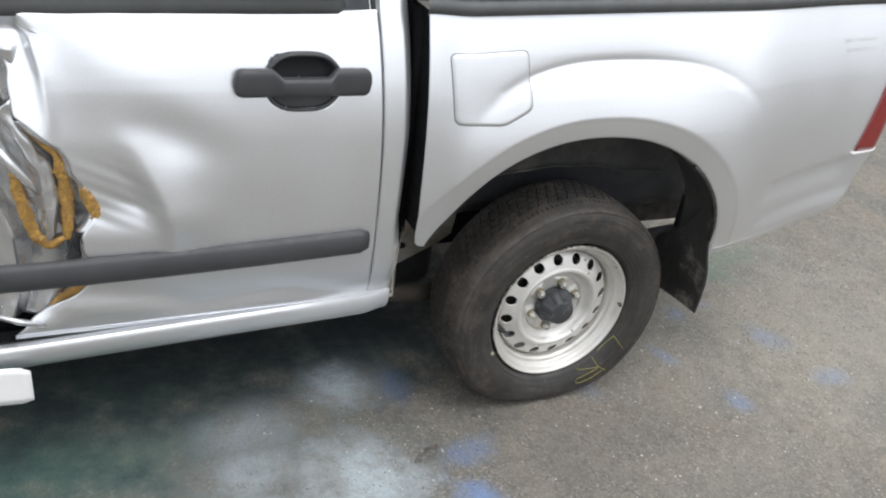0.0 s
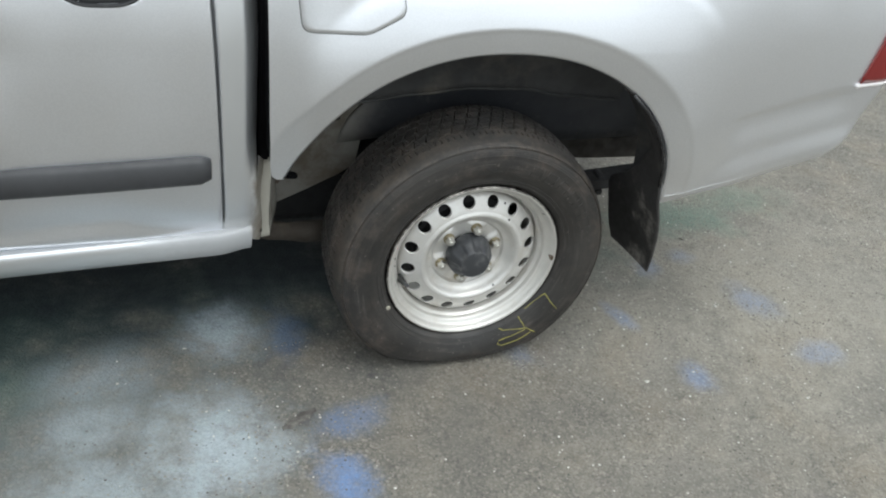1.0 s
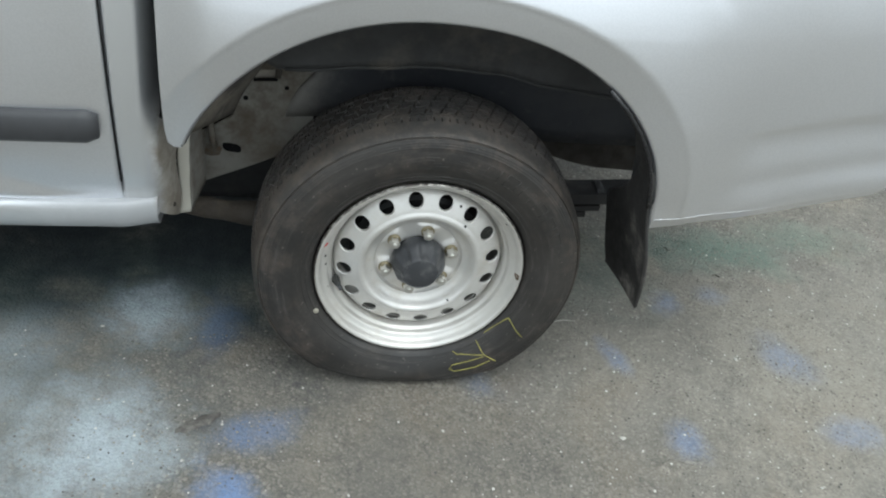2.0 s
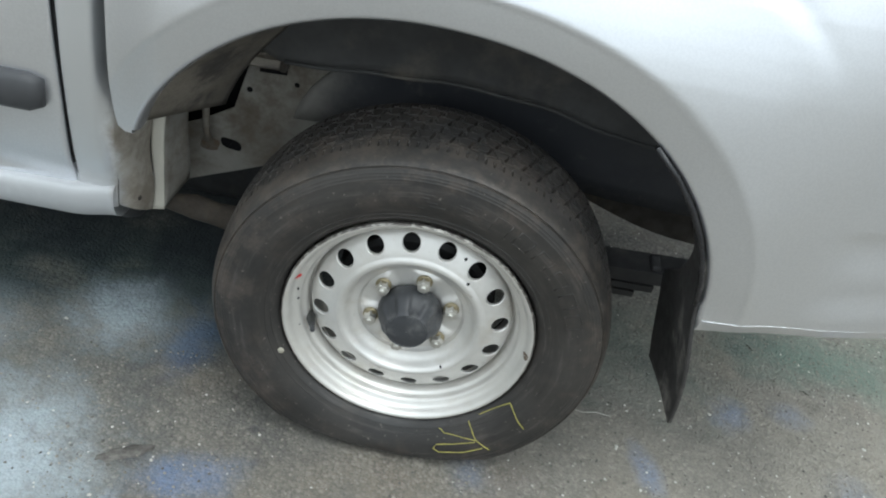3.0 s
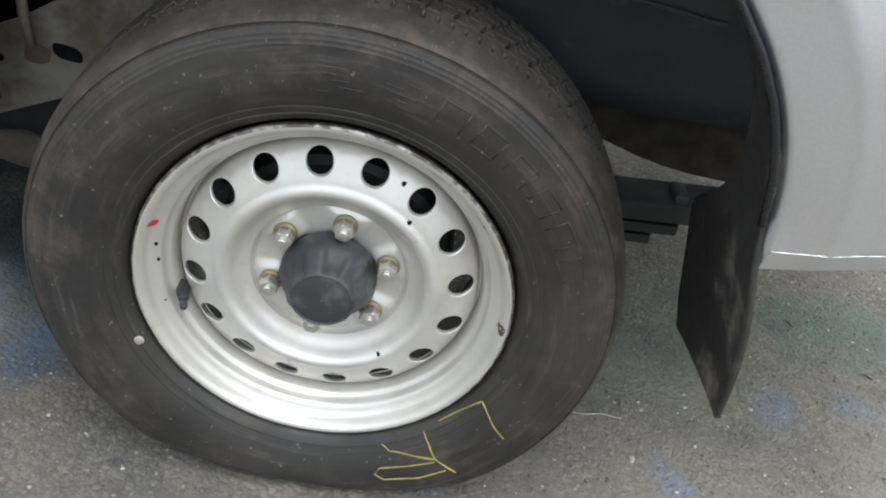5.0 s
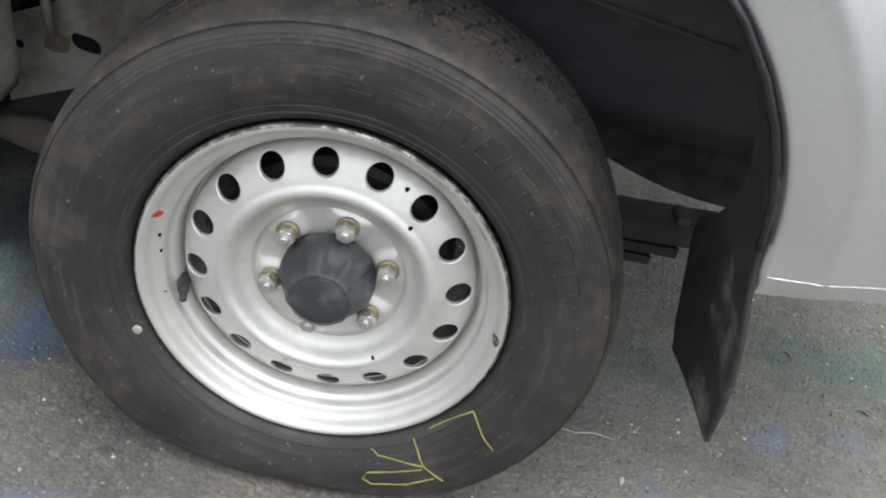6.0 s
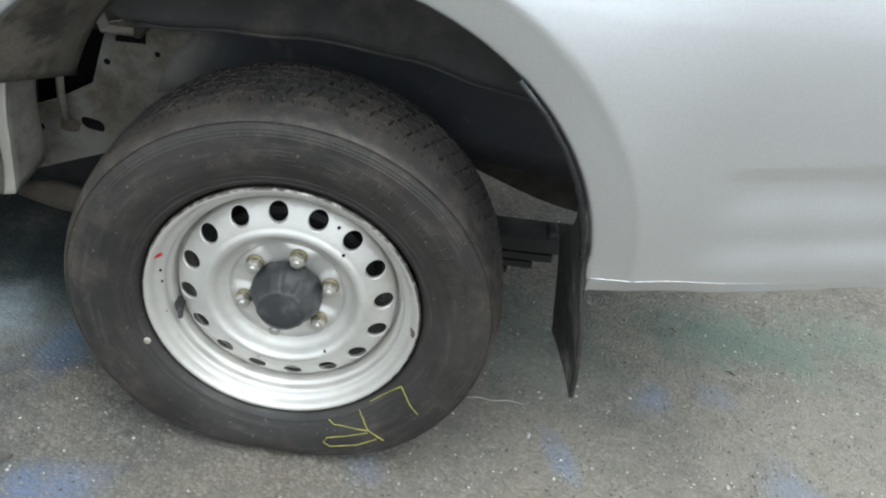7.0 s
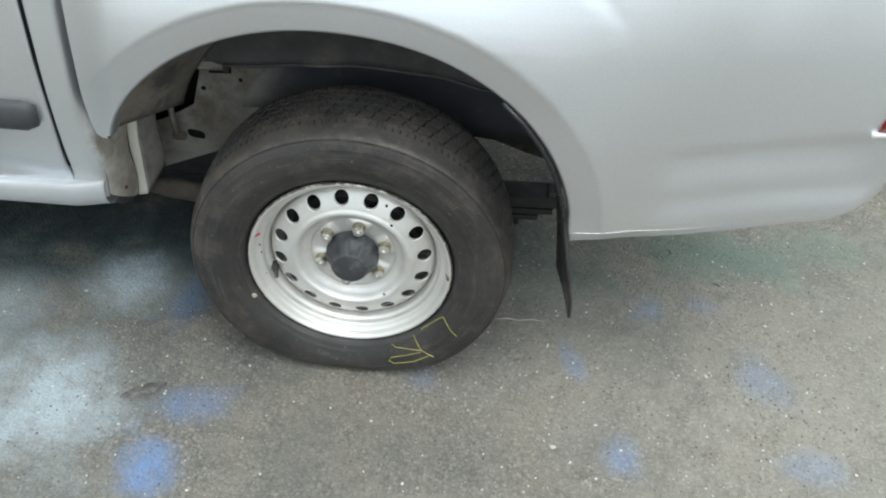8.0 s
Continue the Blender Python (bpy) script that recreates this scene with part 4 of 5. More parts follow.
def crayon(points, width=0.0013):
    """A crayon stroke lying on the sidewall, from (x, z) about the hub."""
    dense = []
    for (x0, z0), (x1, z1) in zip(points, points[1:]):
        n = max(2, int(math.dist((x0, z0), (x1, z1)) / 0.004))
        dense += [(x0 + (x1 - x0) * k / n, z0 + (z1 - z0) * k / n) for k in range(n)]
    dense.append(points[-1])
    pts, rad = [], []
    for i, (x, z) in enumerate(dense):
        r = math.hypot(x, z)
        t = max(0, -HUB_Z + 0.045 - z) / 0.0775
        pts.append((x + 0.0006 * noise.noise((i * 0.7, 1, 0)), sidewall_y(r) - 0.0055 * sstep(0, 0.6, t) - 0.0008, z))
        rad.append(width * (0.65 + 0.5 * abs(noise.noise((i * 0.9, 4, 2)))))
    return tube(pts, rad, 6)


MESH = {}
# chips in the wheel's paint: x, z about the hub, size, height ratio
CHIPS = [(0.067, 0.141, 0.0026, 1.0), (0.080, 0.102, 0.0026, 1.0), (0.072, -0.089, 0.0022, 1.0), (-0.032, -0.123, 0.0022, 0.6), (-0.190, 0.018, 0.0017, 1.8),
         (-0.188, -0.004, 0.0015, 1.8), (-0.180, -0.060, 0.0015, 0.7), (0.203, -0.004, 0.0042, 1.7), (0.158, 0.122, 0.0018, 1.3)]


def shared(key, maker, material, smooth=True):
    if key not in MESH:
        me = bpy.data.meshes.new(key)
        bm = maker()
        bm.to_mesh(me)
        bm.free()
        for p in me.polygons:
            p.use_smooth = smooth
        if smooth:
            me.set_sharp_from_angle(angle=radians(32))
        me.materials.append(material)
        MESH[key] = me
    return MESH[key]


def wheel(parent, at, marked):
    w = new("wheel")
    w.parent, w.matrix_basis = parent, at
    w["label"] = "silver painted steel wheel with a worn black tyre"
    part("tyre", shared("tyre", tyre_mesh, tyre_mat), None, w, "worn black tyre" + (" with yellow crayon marks" if marked else ""))
    part("rim", shared("rim", rim_mesh, rim_mat), None, w)
    part("wheel_disc", shared("wheel_disc", disc_mesh, rim_mat), None, w, "silver disc with sixteen round holes")
    part("hub_cap", shared("hub_cap", hub_mesh, hub_plastic), None, w, "dark grey plastic hub cap")
    for k in range(6):
        a = math.radians(140.5 - 60 * k)
        p = (0.06985 * math.cos(a), 0.0125, 0.06985 * math.sin(a))
        part("washer", shared("washer", lambda: lathe([(0.001, 0.001), (0.0136, 0.001), (0.0138, -0.0010), (0.0130, -0.0024), (0.0112, -0.0034), (0.0106, -0.0090), (0.001, -0.0100)], 28), washer_metal), None, w, at=pose(*p))
        part("wheel_nut", shared("wheel_nut", nut_mesh, nut_metal, False), None, w, at=pose(p[0], p[1], p[2], 0, 17 * k, 0))
    part("brake_drum", shared("brake_drum", lambda: lathe([(0.001, 0.034), (0.13, 0.034), (0.139, 0.04), (0.14, 0.11), (0.13, 0.115), (0.02, 0.12)], 64), chassis_black), None, w, "black brake drum")
    if not marked:
        return w
    # valve, dots and crayon marks of the wheel in view
    valve = part("valve_stem", tube([(-0.1665, 0.014, -0.056), (-0.1655, 0.006, -0.056), (-0.1640, 0.000, -0.0558), (-0.1605, -0.010, -0.0556), (-0.1590, -0.0145, -0.0555)], [0.0085, 0.0082, 0.0076, 0.0062, 0.0052], 14), valve_rubber, w, "black rubber valve stem")
    part("valve_cap", tube([(-0.1592, -0.014, -0.0555), (-0.1585, -0.016, -0.0555), (-0.1555, -0.0255, -0.0555), (-0.1548, -0.028, -0.0555)], [0.0040, 0.0046, 0.0044, 0.0030], 12), hub_plastic, valve)
    def bar(a0, a1, r0, r1):
        return thicken(grid(6, 2, lambda u, v: ((r0 + (r1 - r0) * v) * math.cos(a0 + (a1 - a0) * u), sidewall_y(r0 + (r1 - r0) * v) - 0.0007, (r0 + (r1 - r0) * v) * math.sin(a0 + (a1 - a0) * u))), (0, 0.002, 0))
    # raised lines and plain letter shapes moulded on the sidewall
    for k, a in enumerate((93, 80, 210)):
        for n in range(5):
            r0 = 0.258 + 0.0062 * n + 0.002 * (k % 2)
            off, wide = 1.3 * ((n * 7 + k * 3) % 4), 2.4 + 1.5 * ((n * 5 + k) % 3)
            part("raised_bar", bar(math.radians(a + 3 - off), math.radians(a + 3 - off - wide), r0, r0 + 0.0012), tyre_mat, w)
    for k, a in enumerate((68, 59, 50, 41, 32, 23)):
        a0, a1, thin = math.radians(a + 3.4), math.radians(a - 2.6), math.radians(0.28)
        for b0, b1, r0, r1 in ((a0, a1, 0.262, 0.2632), (a0, a1, 0.2868, 0.288), (a0, a0 - thin, 0.2632, 0.2868), (a1 + thin, a1, 0.2632, 0.2868))[(0 if k % 2 else 1):]:
            part("raised_bar", bar(b0, b1, r0, r1), tyre_mat, w)

    def spot(cx, cz, size, surface, tall=1.0):
        def fn(u, v):
            a, k = 2 * math.pi * u, (1, 0.6, 0.02)[round(v * 2)]
            x, z = cx + size * k * math.cos(a) * (1 + 0.2 * math.sin(3 * a)), cz + size * tall * k * math.sin(a)
            return x, surface(math.hypot(x, z)) - 0.0006, z
        return grid(14, 2, fn, close=True)

    def rim_y(r):
        return lerp_table([(0.1862, -0.0105), (0.1880, -0.0125), (0.1910, -0.0140), (0.1945, -0.0160), (0.1965, -0.0180), (0.1980, -0.0205), (0.1996, -0.0240), (0.2012, -0.0290), (0.2050, -0.0344)], r)
    part("red_dot", spot(-0.191, 0.0495, 0.0044, rim_y, 1.0), red_dot_mat, w, "red paint dot")
    for cx, cz, size, tall in CHIPS:
        part("paint_chip", spot(cx, cz, size, disc_y if math.hypot(cx, cz) < 0.17 else rim_y, tall), rust_mat if size > 0.0036 else shade_chip_black, w, "dark paint chip")
    part("pale_dot", disc_dot(-0.202, -0.1035, sidewall_y(0.227), 0.006, 0.0016), pale_dot_mat, w, "pale balance dot")
    for stroke in ([(0.158, -0.155), (0.202, -0.106), (0.221, -0.131), (0.237, -0.147)], [(0.143, -0.174), (0.162, -0.201), (0.192, -0.219)],
                   [(0.096, -0.206), (0.107, -0.211), (0.162, -0.203)], [(0.163, -0.207), (0.129, -0.224), (0.098, -0.236), (0.094, -0.246), (0.106, -0.252), (0.149, -0.239), (0.179, -0.218)]):
        part("crayon_mark", crayon(stroke), chalk_mat, w, "yellow crayon stroke")
    return w


wheel(truck, pose(0, 0, HUB_Z), True)


# ---------------------------------------------------------------- inside the arch and under the bed
def arch_offset(s, k, drop=0.0):
    x, z = lip_point(s)
    return AX + (x - AX) * k, AZ + (z - AZ) * k - drop


def wheelhouse(parent):
    # outer lining: from the arch's edge inwards, then down to a turned edge
    def outer(u, v):
        s = 0.20 + 0.80 * u
        x, z = arch_offset(s, 1.02 - 0.02 * v)
        y = bed_y(*lip_point(s)) + 0.022 + 0.13 * v
        z -= 0.005 * v
        return x, y, z
    part("wheelhouse_outer", grid(70, 8, outer), liner_mat, parent, "dark coated wheelhouse")

    # hanging inner skin with a nearly level lower edge
    def skin(u, v):
        x = -0.345 + 0.745 * u
        top = 0.86 - 0.9 * (x - AX) ** 2
        low = lerp_table([(-0.345, 0.655), (-0.30, 0.630), (-0.20, 0.640), (-0.14, 0.648), (-0.036, 0.659), (0.056, 0.661), (0.149, 0.655), (0.226, 0.640), (0.30, 0.631), (0.40, 0.625)], x) + 0.0015 * math.sin(31 * u)
        return x, 0.135 + 0.03 * v - 0.008 * sstep(0.85, 1.0, v), top + (low - top) * v
    hung = part("wheelhouse_skin", thicken(grid(30, 12, skin), (0, 0.008, 0)), liner_mat, parent)
    part("turned_edge", tube([skin(0.08 + 0.90 * k / 24, 1.0) for k in range(25)], 0.0035, 8), liner_mat, hung)

    # inner wall of the tub, its lower edge sweeping down to the rear
    def tub(u, v):
        x0 = lerp_table([(0.48, -0.285), (0.55, -0.265), (0.62, -0.205), (0.82, -0.19)], 0.82 - 0.32 * v)
        x = x0 + (0.58 - x0) * u
        low = lerp_table([(-0.29, 0.48), (-0.19, 0.49), (0.0, 0.50), (0.2, 0.47), (0.30, 0.463), (0.58, 0.468)], x)
        z = 0.82 + (low - 0.82) * v
        return x, 0.222 + 0.025 * v, z
    part("wheelhouse_tub", thicken(grid(40, 10, tub), (0, 0.008, 0)), tub_mat, parent, "blue black wheelhouse tub")

    # dirty front apron, behind the arch's front edge
    def apron(u, v):
        s = 0.0 + 0.36 * v
        x, z = arch_offset(s, 1.012 - 0.02 * u)
        y = bed_y(*lip_point(s)) + 0.014 + 0.195 * u
        return x + (0.012 + 0.062 * (1 - sstep(0.35, 1.0, v))) * u, y, z - 0.045 * u * (1 - v)
    part("front_apron", thicken(grid(14, 24, apron), (-0.003, 0, 0.004)), apron_mat, parent, "mud brown wheelhouse apron")


wheelhouse(truck)


def support_panel(parent):
    """Dusty chassis bracket in front of the tyre, with a slot and small holes."""
    y = 0.25
    outline = [(-0.495, 0.285), (-0.36, 0.348), (-0.27, 0.392), (-0.23, 0.42), (-0.205, 0.60), (-0.24, 0.615), (-0.315, 0.60), (-0.358, 0.585), (-0.368, 0.552), (-0.378, 0.511), (-0.387, 0.473), (-0.441, 0.436), (-0.495, 0.408)]
    p = part("support_bracket", plate(outline, y, y + 0.006, 0.0015), dirty_metal, parent, "dusty grey steel bracket with a slot", smooth=False)

    # slot and holes are flat black patches painting the shade inside them
    def slot(u, v):
        a = 2 * math.pi * u
        k = (1, 0.9, 0.02)[round(v * 2)]
        ca, sa = math.cos(a), math.sin(a)
        return -0.388 + k * (0.0195 * math.copysign(abs(ca) ** 0.6, ca) + 0.0), y - 0.001 + (0, 0.0006, 0.0006)[round(v * 2)], 0.397 + k * (0.0105 * math.copysign(abs(sa) ** 0.8, sa)) - 0.004 * ca * k
    part("slot", grid(24, 2, slot, close=True), shade_chip_black, p)
    for hx, hz, r in ((-0.361, 0.517, 0.0055), (-0.279, 0.546, 0.0048), (-0.477, 0.374, 0.006)):
        part("hole", grid(14, 2, lambda u, v: (hx + r * (1, 0.9, 0.02)[round(v * 2)] * math.cos(2 * math.pi * u), y - 0.0008, hz + r * (1, 0.9, 0.02)[round(v * 2)] * math.sin(2 * math.pi * u)), close=True), shade_chip_black, p)
    # black patch painting the shade in the recess under the ledge; rust below the drain pipe
    part("recess_shade", thicken(grid(6, 3, lambda u, v: (-0.346 + 0.048 * u, y - 0.0012, 0.556 + 0.004 * u + 0.022 * v)), (0, 0.001, 0)), shade_chip_black, p)
    part("rust_stain", grid(16, 3, lambda u, v: (-0.430 + 0.020 * (1, 0.7, 0.35, 0.02)[round(v * 3)] * math.cos(2 * math.pi * u) * (1 + 0.3 * math.sin(10 * u)), y - 0.0007 - 0.0001 * v, 0.388 + 0.014 * (1, 0.7, 0.35, 0.02)[round(v * 3)] * math.sin(2 * math.pi * u)), close=True), rust_mat, p, "brown rust stain")
    # clamp and ledge along the top
    fold = [(-0.374, 0.597), (-0.364, 0.607), (-0.356, 0.585), (-0.325, 0.587), (-0.293, 0.590), (-0.285, 0.613), (-0.255, 0.622), (-0.223, 0.631), (-0.209, 0.607)]
    part("ledge", thicken(grid(8, 3, lambda u, v: (fold[round(u * 8)][0], 0.212 + 0.038 * v, fold[round(u * 8)][1] - 0.004 * v)), (0, 0, -0.003)), ledge_mat, p, "bent sheet ledge", smooth=False)
    part("clip", box(-0.303, -0.291, 0.205, 0.235, 0.586, 0.608, 0.003), mud_metal, p)
    part("drain_pipe", tube([(-0.432, 0.228, 0.50), (-0.429, 0.224, 0.46), (-0.426, 0.222, 0.43), (-0.421, 0.225, 0.412)], 0.0065, 10), dirty_metal, p)
    # black sheet painting the shade of the void above and behind
    part("void_shade", thicken(grid(4, 4, lambda u, v: (-0.50 + 0.38 * u, 0.30, 0.36 + 0.36 * v)), (0, 0.01, 0)), shade_chip_black, p)


support_panel(truck)


def springs(parent):
    # leaf spring: a main bar and shorter leaves, with a clip and eye
    y0, y1 = 0.15, 0.21

    def leaf(x0, x1, z, th, sag):
        def fn(u, v):
            x = x0 + (x1 - x0) * u
            k = [(y0, 0), (y1, 0), (y1, th), (y0, th), (y0, 0)][round(v * 4)]
            return x, k[0], z + k[1] + sag * (x - 0.0) ** 2
        bm = grid(16, 4, fn)
        bmesh.ops.recalc_face_normals(bm, faces=list(bm.faces))
        return bm
    s = part("leaf_spring", leaf(-0.16, 0.56, 0.352, 0.026, 0.10), chassis_black, parent, "black steel leaf spring", smooth=False)
    part("leaf", leaf(-0.16, 0.415, 0.336, 0.013, 0.09), chassis_black, s, smooth=False)
    part("leaf", leaf(-0.16, 0.385, 0.321, 0.012, 0.08), chassis_black, s, smooth=False)
    part("leaf", leaf(-0.16, 0.345, 0.307, 0.011, 0.07), mud_metal, s, smooth=False)
    part("clip", box(0.400, 0.418, y0 + 0.006, y1 - 0.012, 0.372, 0.404, 0.004), chassis_black, s)
    part("shackle", box(0.53, 0.57, 0.16, 0.20, 0.37, 0.52, 0.008), chassis_black, s)
    part("axle", tube([(0, 0.1, HUB_Z), (0, 0.45, HUB_Z), (0, 0.62, HUB_Z), (0, 0.70, HUB_Z), (0, 0.78, HUB_Z), (0, 0.95, HUB_Z), (0, 1.25, HUB_Z)], [0.045, 0.045, 0.06, 0.13, 0.13, 0.06, 0.045], 20), chassis_black, parent, "black rear axle")

    def rail(u, v):
        x = -2.4 + 3.3 * u
        top = 0.46 + 0.05 * math.exp(-(x / 0.3) ** 2)
        th = 0.10
        k = [(0.40, 0), (0.46, 0), (0.46, th), (0.40, th), (0.40, 0)][round(v * 4)]
        z = top - th - 0.05 * sstep(0.15, 0.5, x)
        return x, k[0], z + k[1]
    part("chassis_rail", grid(80, 4, rail), rail_mat, parent, "brown dusty chassis rail")
    part("chassis_rail", grid(80, 4, lambda u, v: (rail(u, v)[0], 1.35 - rail(u, v)[1], rail(u, v)[2])), rail_mat, parent)
    part("cab_mount", tube([(-0.50, 0.20, 0.275), (-0.44, 0.21, 0.268), (-0.40, 0.215, 0.258), (-0.35, 0.22, 0.25), (-0.28, 0.22, 0.25)], [0.012, 0.024, 0.022, 0.028, 0.026], 10), mud_metal, parent, "rusty brown cab mount")


springs(truck)


def mud_flap(parent):
    # rubber sheet: a strip along the arch's rear edge, widening to a square foot behind the tyre
    outer = [(0.260, 0.459, -0.067), (0.33, 0.449, -0.083), (0.40, 0.434, -0.094), (0.45, 0.420, -0.097)]
    for k in range(13):
        x, z = lip_point(0.985 - 0.025 * k)
        if z > 0.47:
            outer.append((z, x - 0.014, bed_y(x, z) + 0.007))
    inner = [(0.260, 0.438, 0.100), (0.30, 0.433, 0.116), (0.35, 0.426, 0.130), (0.415, 0.414, 0.136), (0.44, 0.411, 0.110), (0.475, 0.409, 0.060), (0.52, 0.405, 0.020), (0.57, 0.392, -0.020)]
    inner += [(z, x - 0.002 - 0.006 * sstep(0.47, 0.6, z), y + 0.05 - 0.02 * sstep(0.5, 0.7, z)) for z, x, y in outer if z > 0.60]

    def eased(table, k, z, by=1.0):
        return sum(lerp_table([(r[0], r[k]) for r in table], z + d * by) for d in (-0.04, -0.026, -0.013, 0, 0.013, 0.026, 0.04)) / 7

    def fn(u, v):
        z = 0.765 - 0.507 * v
        xo, yo = (eased(outer, k, z) for k in (1, 2))
        xi, yi = (eased(inner, k, z, 0.35) for k in (1, 2))
        yi -= 0.012 * sstep(0.285, 0.258, z)
        return xo + (xi - xo) * u + 0.003 * math.sin(math.pi * u) * v, yo + (yi - yo) * u, z
    bm = thicken(grid(24, 60, fn), (0.006, 0.001, 0))
    f = part("mud_flap", bm, flap_mat, parent, "black rubber mud flap, scuffed")
    edge = [(lerp_table([(r[0], r[1]) for r in outer], z) - 0.002, lerp_table([(r[0], r[2]) for r in outer], z) - 0.004, z) for z in (0.765, 0.73, 0.69, 0.65, 0.62, 0.58, 0.55, 0.525)]
    part("retainer", tube(edge, 0.0042, 8), bead_rubber, f, "glossy black rubber edge bead")
    part("retainer_end", tube(edge[:2], [0.0012, 0.0030], 6), bare_metal, f, "bright metal end of the edge bead")


mud_flap(truck)


# ---------------------------------------------------------------- closing the truck: cab, bed and far side
def shell(parent):
    W = 1.35
    far = new("far_bed_side", near_side.data)
    far.parent, far.matrix_basis = parent, Matrix.Translation((0, W, 0)) @ Matrix.Diagonal((1, -1, 1, 1))
    far["label"] = "silver painted bed side"
    part("bed_floor", box(-0.46, 0.93, 0.27, W - 0.27, 0.56, 0.60), liner_mat, parent)
    # front wall coloured black to paint the shade in the cab gap
    part("bed_front", box(-0.494, -0.474, 0.05, W - 0.05, 0.56, 1.11), shade_chip_black, parent)
    part("tailgate", box(0.965, 1.0, 0.10, W - 0.10, 0.60, 1.16, 0.01), paint, parent)
    # cab
    part("cab_back", box(-0.565, -0.545, 0.10, W - 0.10, 0.42, 1.14), paint, parent)
    # two black blocks added to keep light from under the truck
    part("underbody_shade_block", box(-2.5, -0.52, 0.16, W - 0.16, 0.23, 0.37, 0.03), chassis_black, parent)
    part("tank_shade_block", box(-1.5, -0.22, 0.34, 0.82, 0.19, 0.46, 0.04), chassis_black, parent, "black block added to darken the space under the cab")
    part("windscreen", grid(6, 6, lambda u, v: (-2.32 + 0.58 * v, 0.12 + 0.07 * v + (W - 0.24 - 0.14 * v) * u, 1.13 + 0.47 * v)), rubber, parent, "dark windscreen")
    part("far_window", grid(6, 4, lambda u, v: (-0.70 - (1.05 - 0.3 * v) * u, W - 0.034 - 0.075 * v, 1.155 + 0.28 * v)), rubber, parent)
    part("cab_floor", box(-2.6, -0.56, 0.10, W - 0.10, 0.36, 0.40), shade_chip_black, parent)
    part("cab_far_side", grid(30, 20, lambda u, v: (-0.57 - 2.0 * u, W - side_y(0.4 + 0.74 * v), 0.4 + 0.74 * v)), paint, parent)

    def house(u, v):
        prof = [(0.045, 1.14), (0.12, 1.38), (0.18, 1.56), (0.26, 1.63), (0.45, 1.65), (W / 2, 1.66)]
        prof = prof + [(W - y, z) for y, z in reversed(prof[:-1])]
        y, z = prof[round(v * (len(prof) - 1))]
        k = (z - 1.14) / 0.52
        return (-0.60 - 0.12 * k) + (-1.75 + 0.75 * k) * u, y, z
    part("cab_roof", grid(20, 10, house), paint, parent)
    part("rear_glass", grid(4, 4, lambda u, v: (-0.59 - 0.10 * v, 0.13 + 0.03 * v + (W - 0.26 - 0.06 * v) * u, 1.15 + 0.4 * v)), rubber, parent)
    part("window_glass", grid(10, 4, lambda u, v: (-0.70 - (1.05 - 0.3 * v) * u, 0.034 + 0.075 * v, 1.155 + 0.28 * v)), rubber, the_door, "dark window glass")

    # front wing, bonnet and nose, plain
    def front(u, v):
        prof = [(0.02, 0.50), (-0.01, 0.70), (0.0, 0.92), (0.06, 1.04), (0.2, 1.10), (W / 2, 1.13)]
        prof = prof + [(W - y, z) for y, z in reversed(prof[:-1])]
        y, z = prof[round(v * (len(prof) - 1))]
        x = -1.52 - 1.75 * u
        drop = 0.10 * u * u
        return x, y, z - drop * (z > 0.8)
    part("front_body", grid(24, 10, front), paint, parent)
    part("nose", box(-3.30, -3.22, 0.02, W - 0.02, 0.42, 1.0, 0.02), paint, parent)
    wheel(parent, pose(-2.95, 0, HUB_Z), False)
    wheel(parent, pose(-2.95, W, HUB_Z, 0, 0, 180), False)
    wheel(parent, pose(0, W, HUB_Z, 0, 0, 180), False)


shell(truck)


